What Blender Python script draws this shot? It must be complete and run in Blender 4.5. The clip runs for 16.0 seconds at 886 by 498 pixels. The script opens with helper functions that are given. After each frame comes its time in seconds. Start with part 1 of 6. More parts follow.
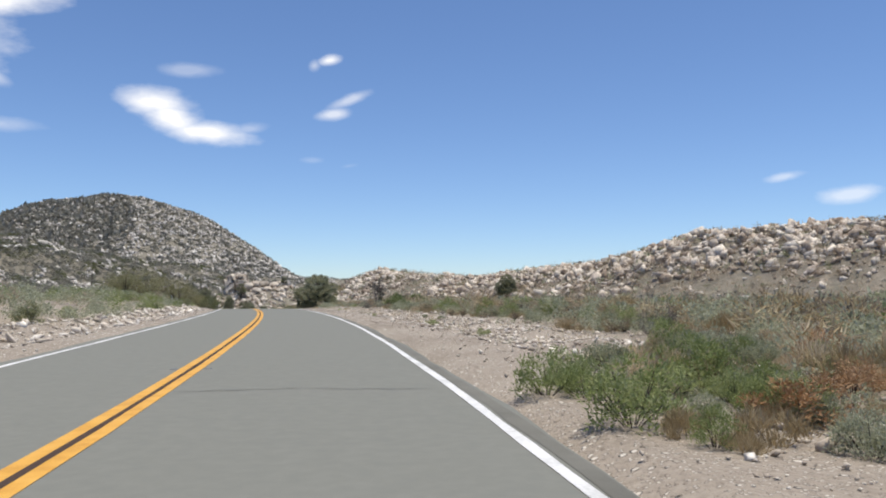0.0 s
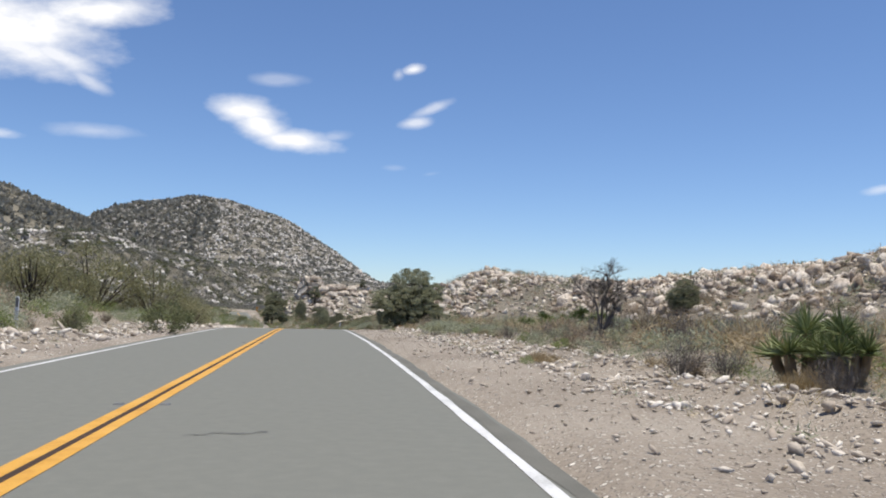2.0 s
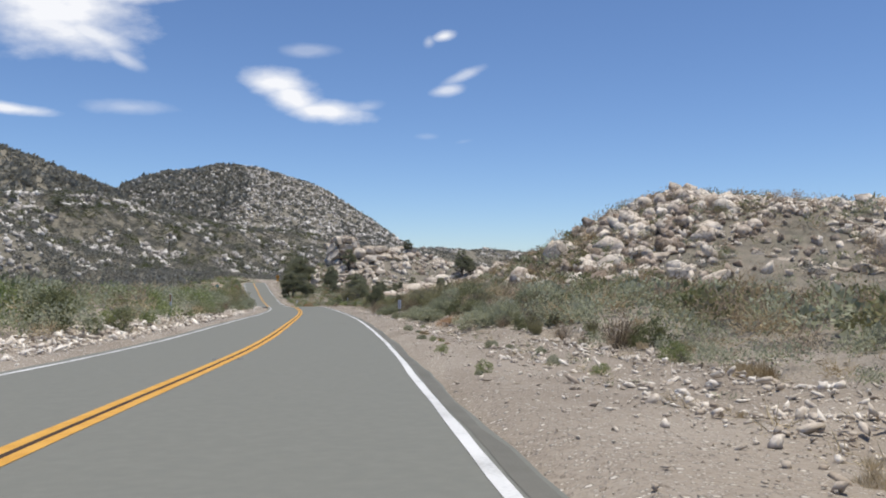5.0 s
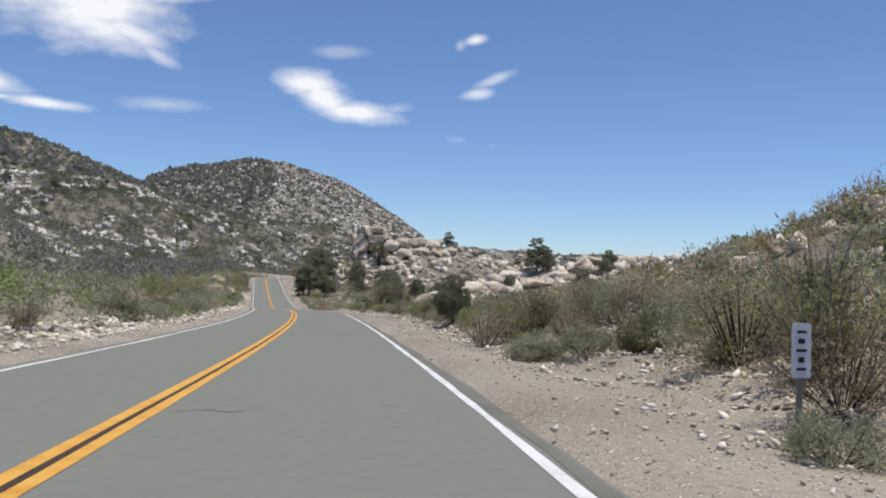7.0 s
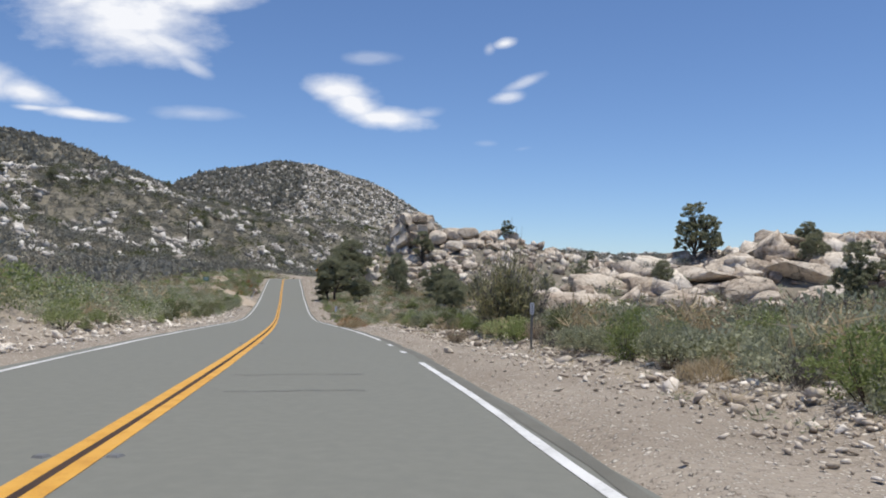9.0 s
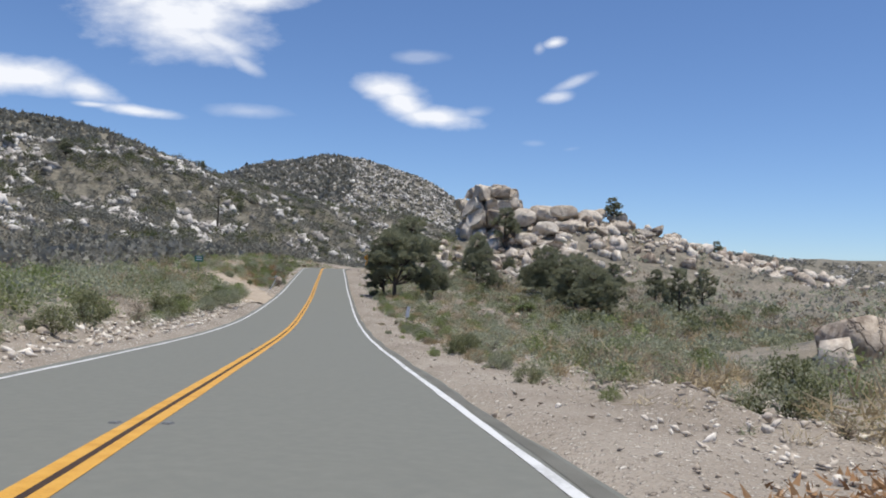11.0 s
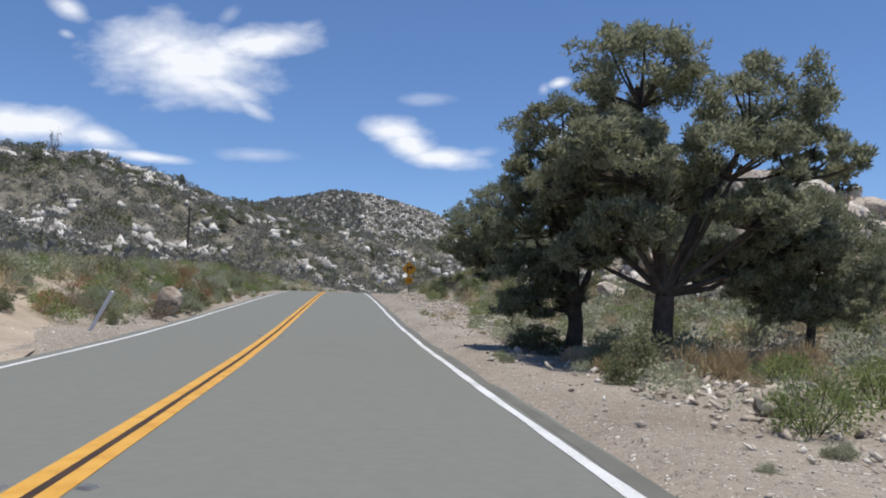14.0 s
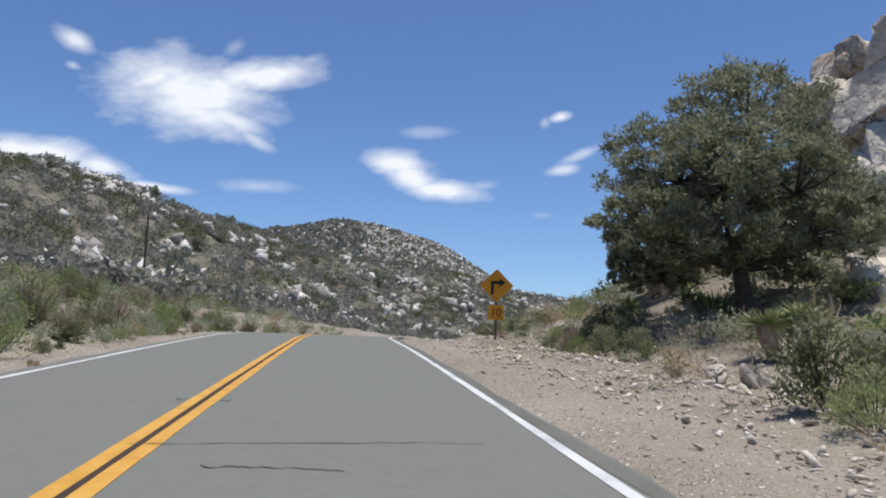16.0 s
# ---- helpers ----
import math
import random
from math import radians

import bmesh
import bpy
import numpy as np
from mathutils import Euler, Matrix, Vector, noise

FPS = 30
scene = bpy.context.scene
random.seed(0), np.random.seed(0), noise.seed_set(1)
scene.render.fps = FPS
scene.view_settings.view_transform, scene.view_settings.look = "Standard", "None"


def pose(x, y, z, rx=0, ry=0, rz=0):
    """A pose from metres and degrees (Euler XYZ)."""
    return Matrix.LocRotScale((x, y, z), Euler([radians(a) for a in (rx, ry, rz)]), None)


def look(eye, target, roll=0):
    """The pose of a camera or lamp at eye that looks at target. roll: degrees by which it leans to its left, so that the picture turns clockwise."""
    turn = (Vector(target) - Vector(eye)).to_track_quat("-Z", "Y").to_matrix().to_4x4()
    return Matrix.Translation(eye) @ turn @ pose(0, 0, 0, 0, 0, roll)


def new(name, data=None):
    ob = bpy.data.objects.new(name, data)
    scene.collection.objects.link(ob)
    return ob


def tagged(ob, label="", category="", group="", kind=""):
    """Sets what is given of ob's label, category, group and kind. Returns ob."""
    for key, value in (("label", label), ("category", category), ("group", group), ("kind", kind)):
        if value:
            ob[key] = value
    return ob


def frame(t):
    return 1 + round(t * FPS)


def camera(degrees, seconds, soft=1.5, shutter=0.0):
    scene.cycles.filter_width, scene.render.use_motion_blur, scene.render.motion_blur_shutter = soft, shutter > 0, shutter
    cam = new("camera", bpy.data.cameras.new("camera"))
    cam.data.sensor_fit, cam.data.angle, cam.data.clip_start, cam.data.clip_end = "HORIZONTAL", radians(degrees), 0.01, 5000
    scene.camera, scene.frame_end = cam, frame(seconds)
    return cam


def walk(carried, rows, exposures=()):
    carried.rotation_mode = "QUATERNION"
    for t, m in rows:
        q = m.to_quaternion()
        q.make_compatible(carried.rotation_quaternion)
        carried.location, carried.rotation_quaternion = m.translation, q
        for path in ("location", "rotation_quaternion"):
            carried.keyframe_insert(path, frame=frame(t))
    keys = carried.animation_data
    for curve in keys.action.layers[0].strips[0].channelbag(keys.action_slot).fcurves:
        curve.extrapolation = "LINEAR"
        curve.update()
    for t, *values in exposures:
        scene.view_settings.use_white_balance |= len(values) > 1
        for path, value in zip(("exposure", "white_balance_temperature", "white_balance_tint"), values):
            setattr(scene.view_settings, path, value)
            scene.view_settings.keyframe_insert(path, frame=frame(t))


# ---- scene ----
cam = camera(58.3, 16.0, soft=1.9)
METRES, EYE, TILT, LEAN, TURN = 340.0, 1.17, 3.4, 0.0, 0.0
ROWS = [
    (0.0, 0.0, 0.0, 0.0, -0.0, 0.0, -0.0),
    (0.5, -0.0052, 0.0364, -0.002, 1.39, 0.21, -0.34),
    (1.0, -0.0114, 0.0704, -0.0037, 2.77, 0.54, -0.93),
    (1.5, -0.0182, 0.1043, -0.0056, 4.21, 0.32, -0.98),
    (2.0, -0.0251, 0.1362, -0.0076, 5.73, 0.55, -1.09),
    (2.5, -0.0325, 0.1672, -0.0098, 6.09, 0.26, -0.69),
    (3.0, -0.0411, 0.2015, -0.0118, 6.91, 0.69, -1.16),
    (3.5, -0.0495, 0.2336, -0.0141, 7.25, -0.27, -0.62),
    (6.0, -0.0889, 0.3818, -0.0284, 9.07, -1.92, -0.49),
    (6.5, -0.0978, 0.4111, -0.0311, 9.61, -1.32, -1.28),
    (7.0, -0.1072, 0.4416, -0.0339, 10.15, -1.55, -1.37),
    (7.5, -0.1162, 0.4699, -0.0367, 10.37, -1.37, -1.08),
    (8.0, -0.1259, 0.5004, -0.0397, 10.82, -1.31, -1.29),
    (8.5, -0.1352, 0.528, -0.0423, 11.61, -1.34, -1.76),
    (9.0, -0.1457, 0.5583, -0.0452, 12.39, -1.3, -0.65),
    (9.5, -0.1558, 0.5855, -0.0476, 13.53, -1.29, -0.61),
    (10.0, -0.1677, 0.6154, -0.0504, 14.92, -1.59, -1.5),
    (12.5, -0.228, 0.7538, -0.0657, 16.3, -0.9, -1.25),
    (13.0, -0.2407, 0.7829, -0.0683, 16.26, -0.52, -1.13),
    (13.5, -0.2523, 0.8094, -0.07, 16.18, 0.8, -0.87),
    (14.0, -0.2645, 0.8376, -0.0712, 16.33, 1.46, -0.68),
    (14.5, -0.2758, 0.8636, -0.0721, 16.44, 2.36, -0.67),
    (15.0, -0.2879, 0.8911, -0.0728, 16.38, 3.08, 0.08),
    (15.5, -0.2989, 0.9161, -0.073, 16.5, 3.65, -0.31),
    (16.0, -0.3108, 0.9436, -0.0731, 16.36, 3.78, -1.12),
]
EXPOSURES = ((0.0, 0.26, 6620, 10), (2.5, 0.21, 6600, 10), (3.7, 0.13, 6550, 10), (6.0, 0.11, 6500, 10), (10.0, 0.10, 6450, 10), (12.5, 0.12, 6280, 10), (16.0, 0.12, 6280, 10))
walk(cam, [(t, pose(0, 0, EYE, TILT, LEAN, TURN) @ pose(METRES * x, METRES * y, METRES * z, 90 + pitch, roll, yaw)) for t, x, y, z, yaw, pitch, roll in ROWS], EXPOSURES)

# ---- daylight: clear sky with a few fair-weather clouds, high sun ----
SUN_ELEVATION, SUN_AZIMUTH = 80.0, 84.0      # azimuth in degrees, clockwise from +y
sun_dir = Vector((math.cos(radians(SUN_ELEVATION)) * math.sin(radians(SUN_AZIMUTH)),
                  math.cos(radians(SUN_ELEVATION)) * math.cos(radians(SUN_AZIMUTH)),
                  math.sin(radians(SUN_ELEVATION))))
sun = new("sun", bpy.data.lights.new("sun", "SUN"))
sun.data.energy, sun.data.angle, sun.data.color = 3.95, radians(0.53), (1.0, 0.94, 0.82)
sun.matrix_world = look(sun_dir * 100, (0, 0, 0))

world = bpy.data.worlds.new("sky")
scene.world = world
world.use_nodes = True
wt = world.node_tree
wt.nodes.clear()


def wnode(kind, **props):
    n = wt.nodes.new(kind)
    for k, v in props.items():
        setattr(n, k, v)
    return n


def wmath(op, a, b=None, clamp=False):
    n = wnode("ShaderNodeMath", operation=op, use_clamp=clamp)
    for i, v in enumerate((a, b)):
        if v is None:
            continue
        if isinstance(v, (int, float)):
            n.inputs[i].default_value = v
        else:
            wt.links.new(v, n.inputs[i])
    return n.outputs[0]


def wdot(vec, to):
    n = wnode("ShaderNodeVectorMath", operation="DOT_PRODUCT")
    wt.links.new(vec, n.inputs[0])
    n.inputs[1].default_value = to
    return n.outputs["Value"]


sky = wnode("ShaderNodeTexSky", sky_type="NISHITA", sun_disc=False, sun_elevation=radians(SUN_ELEVATION),
            sun_rotation=radians(SUN_AZIMUTH), altitude=1500, air_density=1.0, dust_density=0.4, ozone_density=2.2)
coord = wnode("ShaderNodeTexCoord").outputs["Generated"]
# the clouds lie in a plane across the sky's direction CLOUD_WAY; places in thousandths of its distance
CLOUD_WAY = pose(0, 0, 0, 92.5, -1.25, 16.3).to_3x3()
ahead = wdot(coord, -CLOUD_WAY.col[2])
safe = wmath("MAXIMUM", ahead, 0.05)
cu = wmath("DIVIDE", wdot(coord, CLOUD_WAY.col[0]), safe)
cv = wmath("DIVIDE", wdot(coord, CLOUD_WAY.col[1]), safe)
flat = wnode("ShaderNodeCombineXYZ")
wt.links.new(cu, flat.inputs[0]), wt.links.new(cv, flat.inputs[1])


def wnoise(scale, detail, stretch):
    m = wnode("ShaderNodeMapping")
    m.inputs["Scale"].default_value = (stretch, 1, 1)
    wt.links.new(flat.outputs[0], m.inputs["Vector"])
    n = wnode("ShaderNodeTexNoise")
    n.inputs["Scale"].default_value, n.inputs["Detail"].default_value = scale, detail
    n.inputs["Roughness"].default_value = 0.6
    wt.links.new(m.outputs[0], n.inputs["Vector"])
    return n.outputs["Fac"]


CLOUDS = [  # u, v, half width, half height, turn, density, all but the last two in thousandths
    (-338, 274, 116, 52, -12, 1.0), (-318, 250, 84, 26, -18, 0.95), (-235, 300, 76, 22, 6, 1.0), (-380, 292, 56, 24, 10, 1.0), (-280, 244, 60, 18, -22, 0.9), (-244, 216, 32, 10, -32, 0.6), (-180, 318, 24, 8, 22, 0.4), (-274, 336, 16, 9, 40, 0.3),
    (-480, 344, 32, 15, -32, 0.85), (-481, 310, 12, 6, -20, 0.5),
    (-60, 188, 48, 19, -10, 1.0), (-42, 171, 44, 22, -30, 1.0), (-8, 154, 58, 15, -5, 1.0), (46, 160, 22, 7, 10, 0.35),
    (-22, 229, 33, 8, 1, 0.33), (146, 251, 17, 7, 14, 0.95), (127, 243, 10, 8, 40, 0.45),
    (172, 202, 32, 7, 24, 0.55), (152, 183, 23, 8, 10, 0.7), (-238, 156, 54, 10, -2, 0.42),
    (-520, 192, 86, 22, -4, 1.0), (-440, 180, 46, 15, -14, 0.95), (-372, 153, 54, 7, -6, 0.95), (-430, 160, 26, 4, -3, 0.8),
    (124, 124, 14, 4, 0, 0.18), (170, 118, 12, 3, 10, 0.14),
    (830, 118, 34, 7, 10, 0.5), (950, 93, 62, 13, 8, 0.6),
]
fine, coarse = wnoise(30, 6, 0.5), wnoise(8, 4, 0.55)
ragged = wmath("ADD", wmath("MULTIPLY", wmath("SUBTRACT", fine, 0.5), 1.3), wmath("MULTIPLY", wmath("SUBTRACT", coarse, 0.5), 1.1))
cover = None
for u0, v0, a, b, turn, dense in CLOUDS:
    u0, v0, a, b = u0 / 1000, v0 / 1000, a / 1000, b / 1000
    du, dv = wmath("SUBTRACT", cu, u0), wmath("SUBTRACT", cv, v0)
    c, s = math.cos(radians(turn)), math.sin(radians(turn))
    p = wmath("ADD", wmath("MULTIPLY", du, c / a), wmath("MULTIPLY", dv, s / a))
    q = wmath("ADD", wmath("MULTIPLY", du, -s / b), wmath("MULTIPLY", dv, c / b))
    r = wmath("SQRT", wmath("ADD", wmath("MULTIPLY", p, p), wmath("MULTIPLY", q, q)))
    e = wmath("ADD", wmath("SUBTRACT", 1.22, r), ragged)
    one = wmath("MULTIPLY", wmath("MULTIPLY", e, 1.05, True), dense)
    cover = one if cover is None else wmath("MAXIMUM", cover, one)
cover = wmath("MULTIPLY", cover, wmath("GREATER_THAN", ahead, 0.05))
soft_cover = wmath("MULTIPLY", wmath("POWER", cover, 1.2), 0.97)
mix = wnode("ShaderNodeMix", data_type="RGBA")
wt.links.new(soft_cover, mix.inputs["Factor"])
SKY_STRENGTH = 0.11
gain = wnode("ShaderNodeMix", data_type="RGBA", blend_type="MULTIPLY")
gain.inputs["Factor"].default_value = 1
wt.links.new(sky.outputs[0], gain.inputs["A"])
gain.inputs["B"].default_value = (SKY_STRENGTH * 0.76, SKY_STRENGTH * 0.87, SKY_STRENGTH * 1.04, 1)
wt.links.new(gain.outputs["Result"], mix.inputs["A"])
mix.inputs["B"].default_value = (0.88, 0.89, 0.92, 1)
back = wnode("ShaderNodeBackground")
wt.links.new(mix.outputs["Result"], back.inputs["Color"])
wt.links.new(back.outputs[0], wnode("ShaderNodeOutputWorld").inputs[0])

# ---- materials ----
def material(name, colours, scale=4.0, rough=0.9, bump=0.3, fine=60.0, bump_scale=None, detail=8, random_part=0.0, metal=0.0, island=0.0, translucent=0.0):
    """Two scales of noise over a ramp of colours, with grain, relief and, where asked, a shade for each object or island."""
    m = bpy.data.materials.new(name)
    m.use_nodes = True
    nt = m.node_tree
    bsdf = nt.nodes["Principled BSDF"]
    L = nt.links.new
    geo = nt.nodes.new("ShaderNodeNewGeometry")
    big = nt.nodes.new("ShaderNodeTexNoise")
    big.inputs["Scale"].default_value, big.inputs["Detail"].default_value = scale, detail
    small = nt.nodes.new("ShaderNodeTexNoise")
    small.inputs["Scale"].default_value, small.inputs["Detail"].default_value = fine, 4
    L(geo.outputs["Position"], big.inputs["Vector"]), L(geo.outputs["Position"], small.inputs["Vector"])
    blend = nt.nodes.new("ShaderNodeMix")
    blend.data_type = "FLOAT"
    blend.inputs["Factor"].default_value = 0.35
    L(big.outputs["Fac"], blend.inputs["A"]), L(small.outputs["Fac"], blend.inputs["B"])
    fac = blend.outputs["Result"]
    for amount, source in ((random_part, nt.nodes.new("ShaderNodeObjectInfo").outputs["Random"]), (island, geo.outputs["Random Per Island"])):
        if amount:
            a = nt.nodes.new("ShaderNodeMath")
            a.operation = "MULTIPLY_ADD"
            L(source, a.inputs[0])
            a.inputs[1].default_value, a.inputs[2].default_value = amount, -amount / 2
            b = nt.nodes.new("ShaderNodeMath")
            L(fac, b.inputs[0]), L(a.outputs[0], b.inputs[1])
            fac = b.outputs[0]
    ramp = nt.nodes.new("ShaderNodeValToRGB")
    cr = ramp.color_ramp
    lo, hi = 0.30, 0.70
    cr.elements[0].position, cr.elements[1].position = lo, hi
    cr.elements[0].color, cr.elements[1].color = (*colours[0], 1), (*colours[-1], 1)
    for i, c in enumerate(colours[1:-1], 1):
        cr.elements.new(lo + (hi - lo) * i / (len(colours) - 1)).color = (*c, 1)
    L(fac, ramp.inputs[0])
    L(ramp.outputs[0], bsdf.inputs["Base Color"])
    bsdf.inputs["Roughness"].default_value, bsdf.inputs["Metallic"].default_value = rough, metal
    bsdf.inputs["Specular IOR Level"].default_value = 0.25
    if bump:
        bn = nt.nodes.new("ShaderNodeTexNoise")
        bn.inputs["Scale"].default_value, bn.inputs["Detail"].default_value = bump_scale or fine, 6
        L(geo.outputs["Position"], bn.inputs["Vector"])
        bu = nt.nodes.new("ShaderNodeBump")
        bu.inputs["Strength"].default_value, bu.inputs["Distance"].default_value = bump, 0.6 / (bump_scale or fine)
        L(bn.outputs["Fac"], bu.inputs["Height"]), L(bu.outputs[0], bsdf.inputs["Normal"])
    if translucent:
        tr = nt.nodes.new("ShaderNodeBsdfTranslucent")
        L(ramp.outputs[0], tr.inputs["Color"])
        mx = nt.nodes.new("ShaderNodeMixShader")
        mx.inputs[0].default_value = translucent
        L(bsdf.outputs[0], mx.inputs[1]), L(tr.outputs[0], mx.inputs[2])
        L(mx.outputs[0], nt.nodes["Material Output"].inputs[0])
    return m


M_ASPHALT = material("worn_asphalt", [(0.166, 0.169, 0.151), (0.179, 0.181, 0.159), (0.194, 0.196, 0.173)], 7.0, 0.85, 0.3, 90, 200)
M_EDGE = material("dark_road_edge", [(0.115, 0.112, 0.096), (0.18, 0.175, 0.152)], 1.6, 0.85, 0.3, 60)
M_TAR = material("tar_seam", [(0.05, 0.05, 0.048), (0.11, 0.11, 0.105)], 3, 0.7, 0.2, 50)
M_YELLOW = material("yellow_road_paint", [(0.46, 0.22, 0.03), (0.62, 0.33, 0.055), (0.68, 0.39, 0.085)], 3.5, 0.6, 0.2, 60, island=0.1)
M_GAP = material("dark_gap_between_lines", [(0.035, 0.022, 0.018), (0.07, 0.045, 0.03)], 2, 0.8, 0.2, 40)
M_WHITE = material("white_road_paint", [(0.42, 0.42, 0.41), (0.66, 0.66, 0.65), (0.74, 0.74, 0.73)], 1.4, 0.6, 0.2, 30)
M_DIRT = material("pale_gravelly_dirt", [(0.205, 0.170, 0.134), (0.308, 0.264, 0.216), (0.39, 0.342, 0.286)], 0.28, 0.95, 0.9, 11, 14)
M_TRACK = material("bare_sandy_dirt", [(0.30, 0.24, 0.18), (0.40, 0.33, 0.255), (0.47, 0.40, 0.32)], 0.7, 0.95, 0.6, 12)
M_STONE = material("pale_granite_stone", [(0.42, 0.355, 0.29), (0.60, 0.53, 0.45), (0.82, 0.76, 0.68)], 2.5, 0.9, 0.5, 25, island=0.5, random_part=0.3)
M_GRANITE = material("weathered_tan_granite", [(0.31, 0.245, 0.19), (0.49, 0.415, 0.335), (0.63, 0.555, 0.465), (0.73, 0.66, 0.565)], 0.55, 0.9, 0.8, 5, 2.2, random_part=0.2)
M_FAR_ROCK = material("far_granite", [(0.30, 0.275, 0.25), (0.46, 0.432, 0.40), (0.65, 0.615, 0.575)], 0.3, 0.95, 0.0, 3, island=0.5)
M_SAGE = material("grey_green_sage_leaves", [(0.265, 0.28, 0.18), (0.36, 0.375, 0.25), (0.46, 0.47, 0.345)], 3, 0.85, 0, 30, random_part=0.35, island=0.5, translucent=0.42)
M_GREEN = material("fresh_green_leaves", [(0.19, 0.235, 0.085), (0.28, 0.325, 0.13), (0.375, 0.41, 0.20)], 3, 0.8, 0, 30, random_part=0.4, island=0.5, translucent=0.42)
M_DARKBUSH = material("dark_chaparral_leaves", [(0.13, 0.145, 0.07), (0.195, 0.21, 0.105), (0.28, 0.285, 0.165)], 3, 0.85, 0, 30, random_part=0.5, island=0.5, translucent=0.4)
M_BROWN = material("dry_brown_twigs", [(0.24, 0.19, 0.13), (0.36, 0.29, 0.205), (0.47, 0.385, 0.29)], 3, 0.9, 0, 30, random_part=0.5, island=0.5, translucent=0.35)
M_STRAW = material("dry_straw_grass", [(0.36, 0.28, 0.16), (0.48, 0.39, 0.25), (0.60, 0.51, 0.36)], 3, 0.9, 0, 30, random_part=0.5, island=0.4, translucent=0.3)
M_RUST = material("rust_brown_dry_weed", [(0.30, 0.17, 0.085), (0.42, 0.26, 0.14), (0.50, 0.34, 0.21)], 3, 0.9, 0, 30, random_part=0.3, island=0.5, translucent=0.2)
M_PINE = material("pinyon_needles", [(0.185, 0.195, 0.12), (0.285, 0.295, 0.19), (0.405, 0.41, 0.285)], 1.5, 0.8, 0, 12, random_part=0.2, island=0.5, translucent=0.45)
M_YUCCA = material("yucca_blades", [(0.11, 0.14, 0.05), (0.19, 0.23, 0.09), (0.29, 0.32, 0.15)], 2, 0.6, 0, 12, random_part=0.3, island=0.4, translucent=0.1)
M_BARK = material("dark_bark", [(0.05, 0.04, 0.033), (0.09, 0.073, 0.06), (0.14, 0.12, 0.10)], 5, 0.95, 0.6, 30)
M_DEAD = material("grey_dead_wood", [(0.09, 0.08, 0.075), (0.15, 0.135, 0.125), (0.24, 0.22, 0.20)], 5, 0.95, 0.5, 30)
M_SIGNFACE = material("warning_sign_amber", [(0.62, 0.26, 0.012), (0.72, 0.32, 0.02)], 3, 0.45, 0.0, 20)
M_BLACK = material("black_sign_paint", [(0.015, 0.015, 0.015), (0.03, 0.03, 0.03)], 5, 0.5, 0, 20)
M_PANEL = material("white_reflector_panel", [(0.60, 0.62, 0.66), (0.78, 0.79, 0.82)], 8, 0.5, 0, 40)
M_POST = material("galvanised_post", [(0.16, 0.16, 0.155), (0.27, 0.27, 0.26)], 6, 0.55, 0.2, 40, metal=0.5)
M_WOOD = material("weathered_timber", [(0.10, 0.075, 0.055), (0.18, 0.14, 0.105)], 4, 0.9, 0.4, 30)
M_GREENSIGN = material("green_road_sign", [(0.02, 0.16, 0.11), (0.04, 0.22, 0.16)], 3, 0.5, 0, 20)


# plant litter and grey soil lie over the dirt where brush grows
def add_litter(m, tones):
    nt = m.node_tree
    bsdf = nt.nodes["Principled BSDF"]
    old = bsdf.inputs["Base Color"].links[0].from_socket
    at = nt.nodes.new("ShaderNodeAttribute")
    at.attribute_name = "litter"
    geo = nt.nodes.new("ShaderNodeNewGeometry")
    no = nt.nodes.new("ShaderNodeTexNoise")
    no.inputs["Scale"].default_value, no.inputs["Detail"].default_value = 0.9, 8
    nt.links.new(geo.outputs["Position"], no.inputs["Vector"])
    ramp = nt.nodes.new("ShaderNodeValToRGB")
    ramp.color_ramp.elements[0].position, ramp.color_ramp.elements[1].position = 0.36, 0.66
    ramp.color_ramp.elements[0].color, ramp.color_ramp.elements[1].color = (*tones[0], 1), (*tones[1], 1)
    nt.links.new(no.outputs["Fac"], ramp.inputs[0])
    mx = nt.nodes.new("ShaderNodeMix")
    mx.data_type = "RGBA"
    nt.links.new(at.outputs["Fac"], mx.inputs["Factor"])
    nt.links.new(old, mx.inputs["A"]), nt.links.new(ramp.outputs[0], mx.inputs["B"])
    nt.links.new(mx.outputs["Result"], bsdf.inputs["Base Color"])


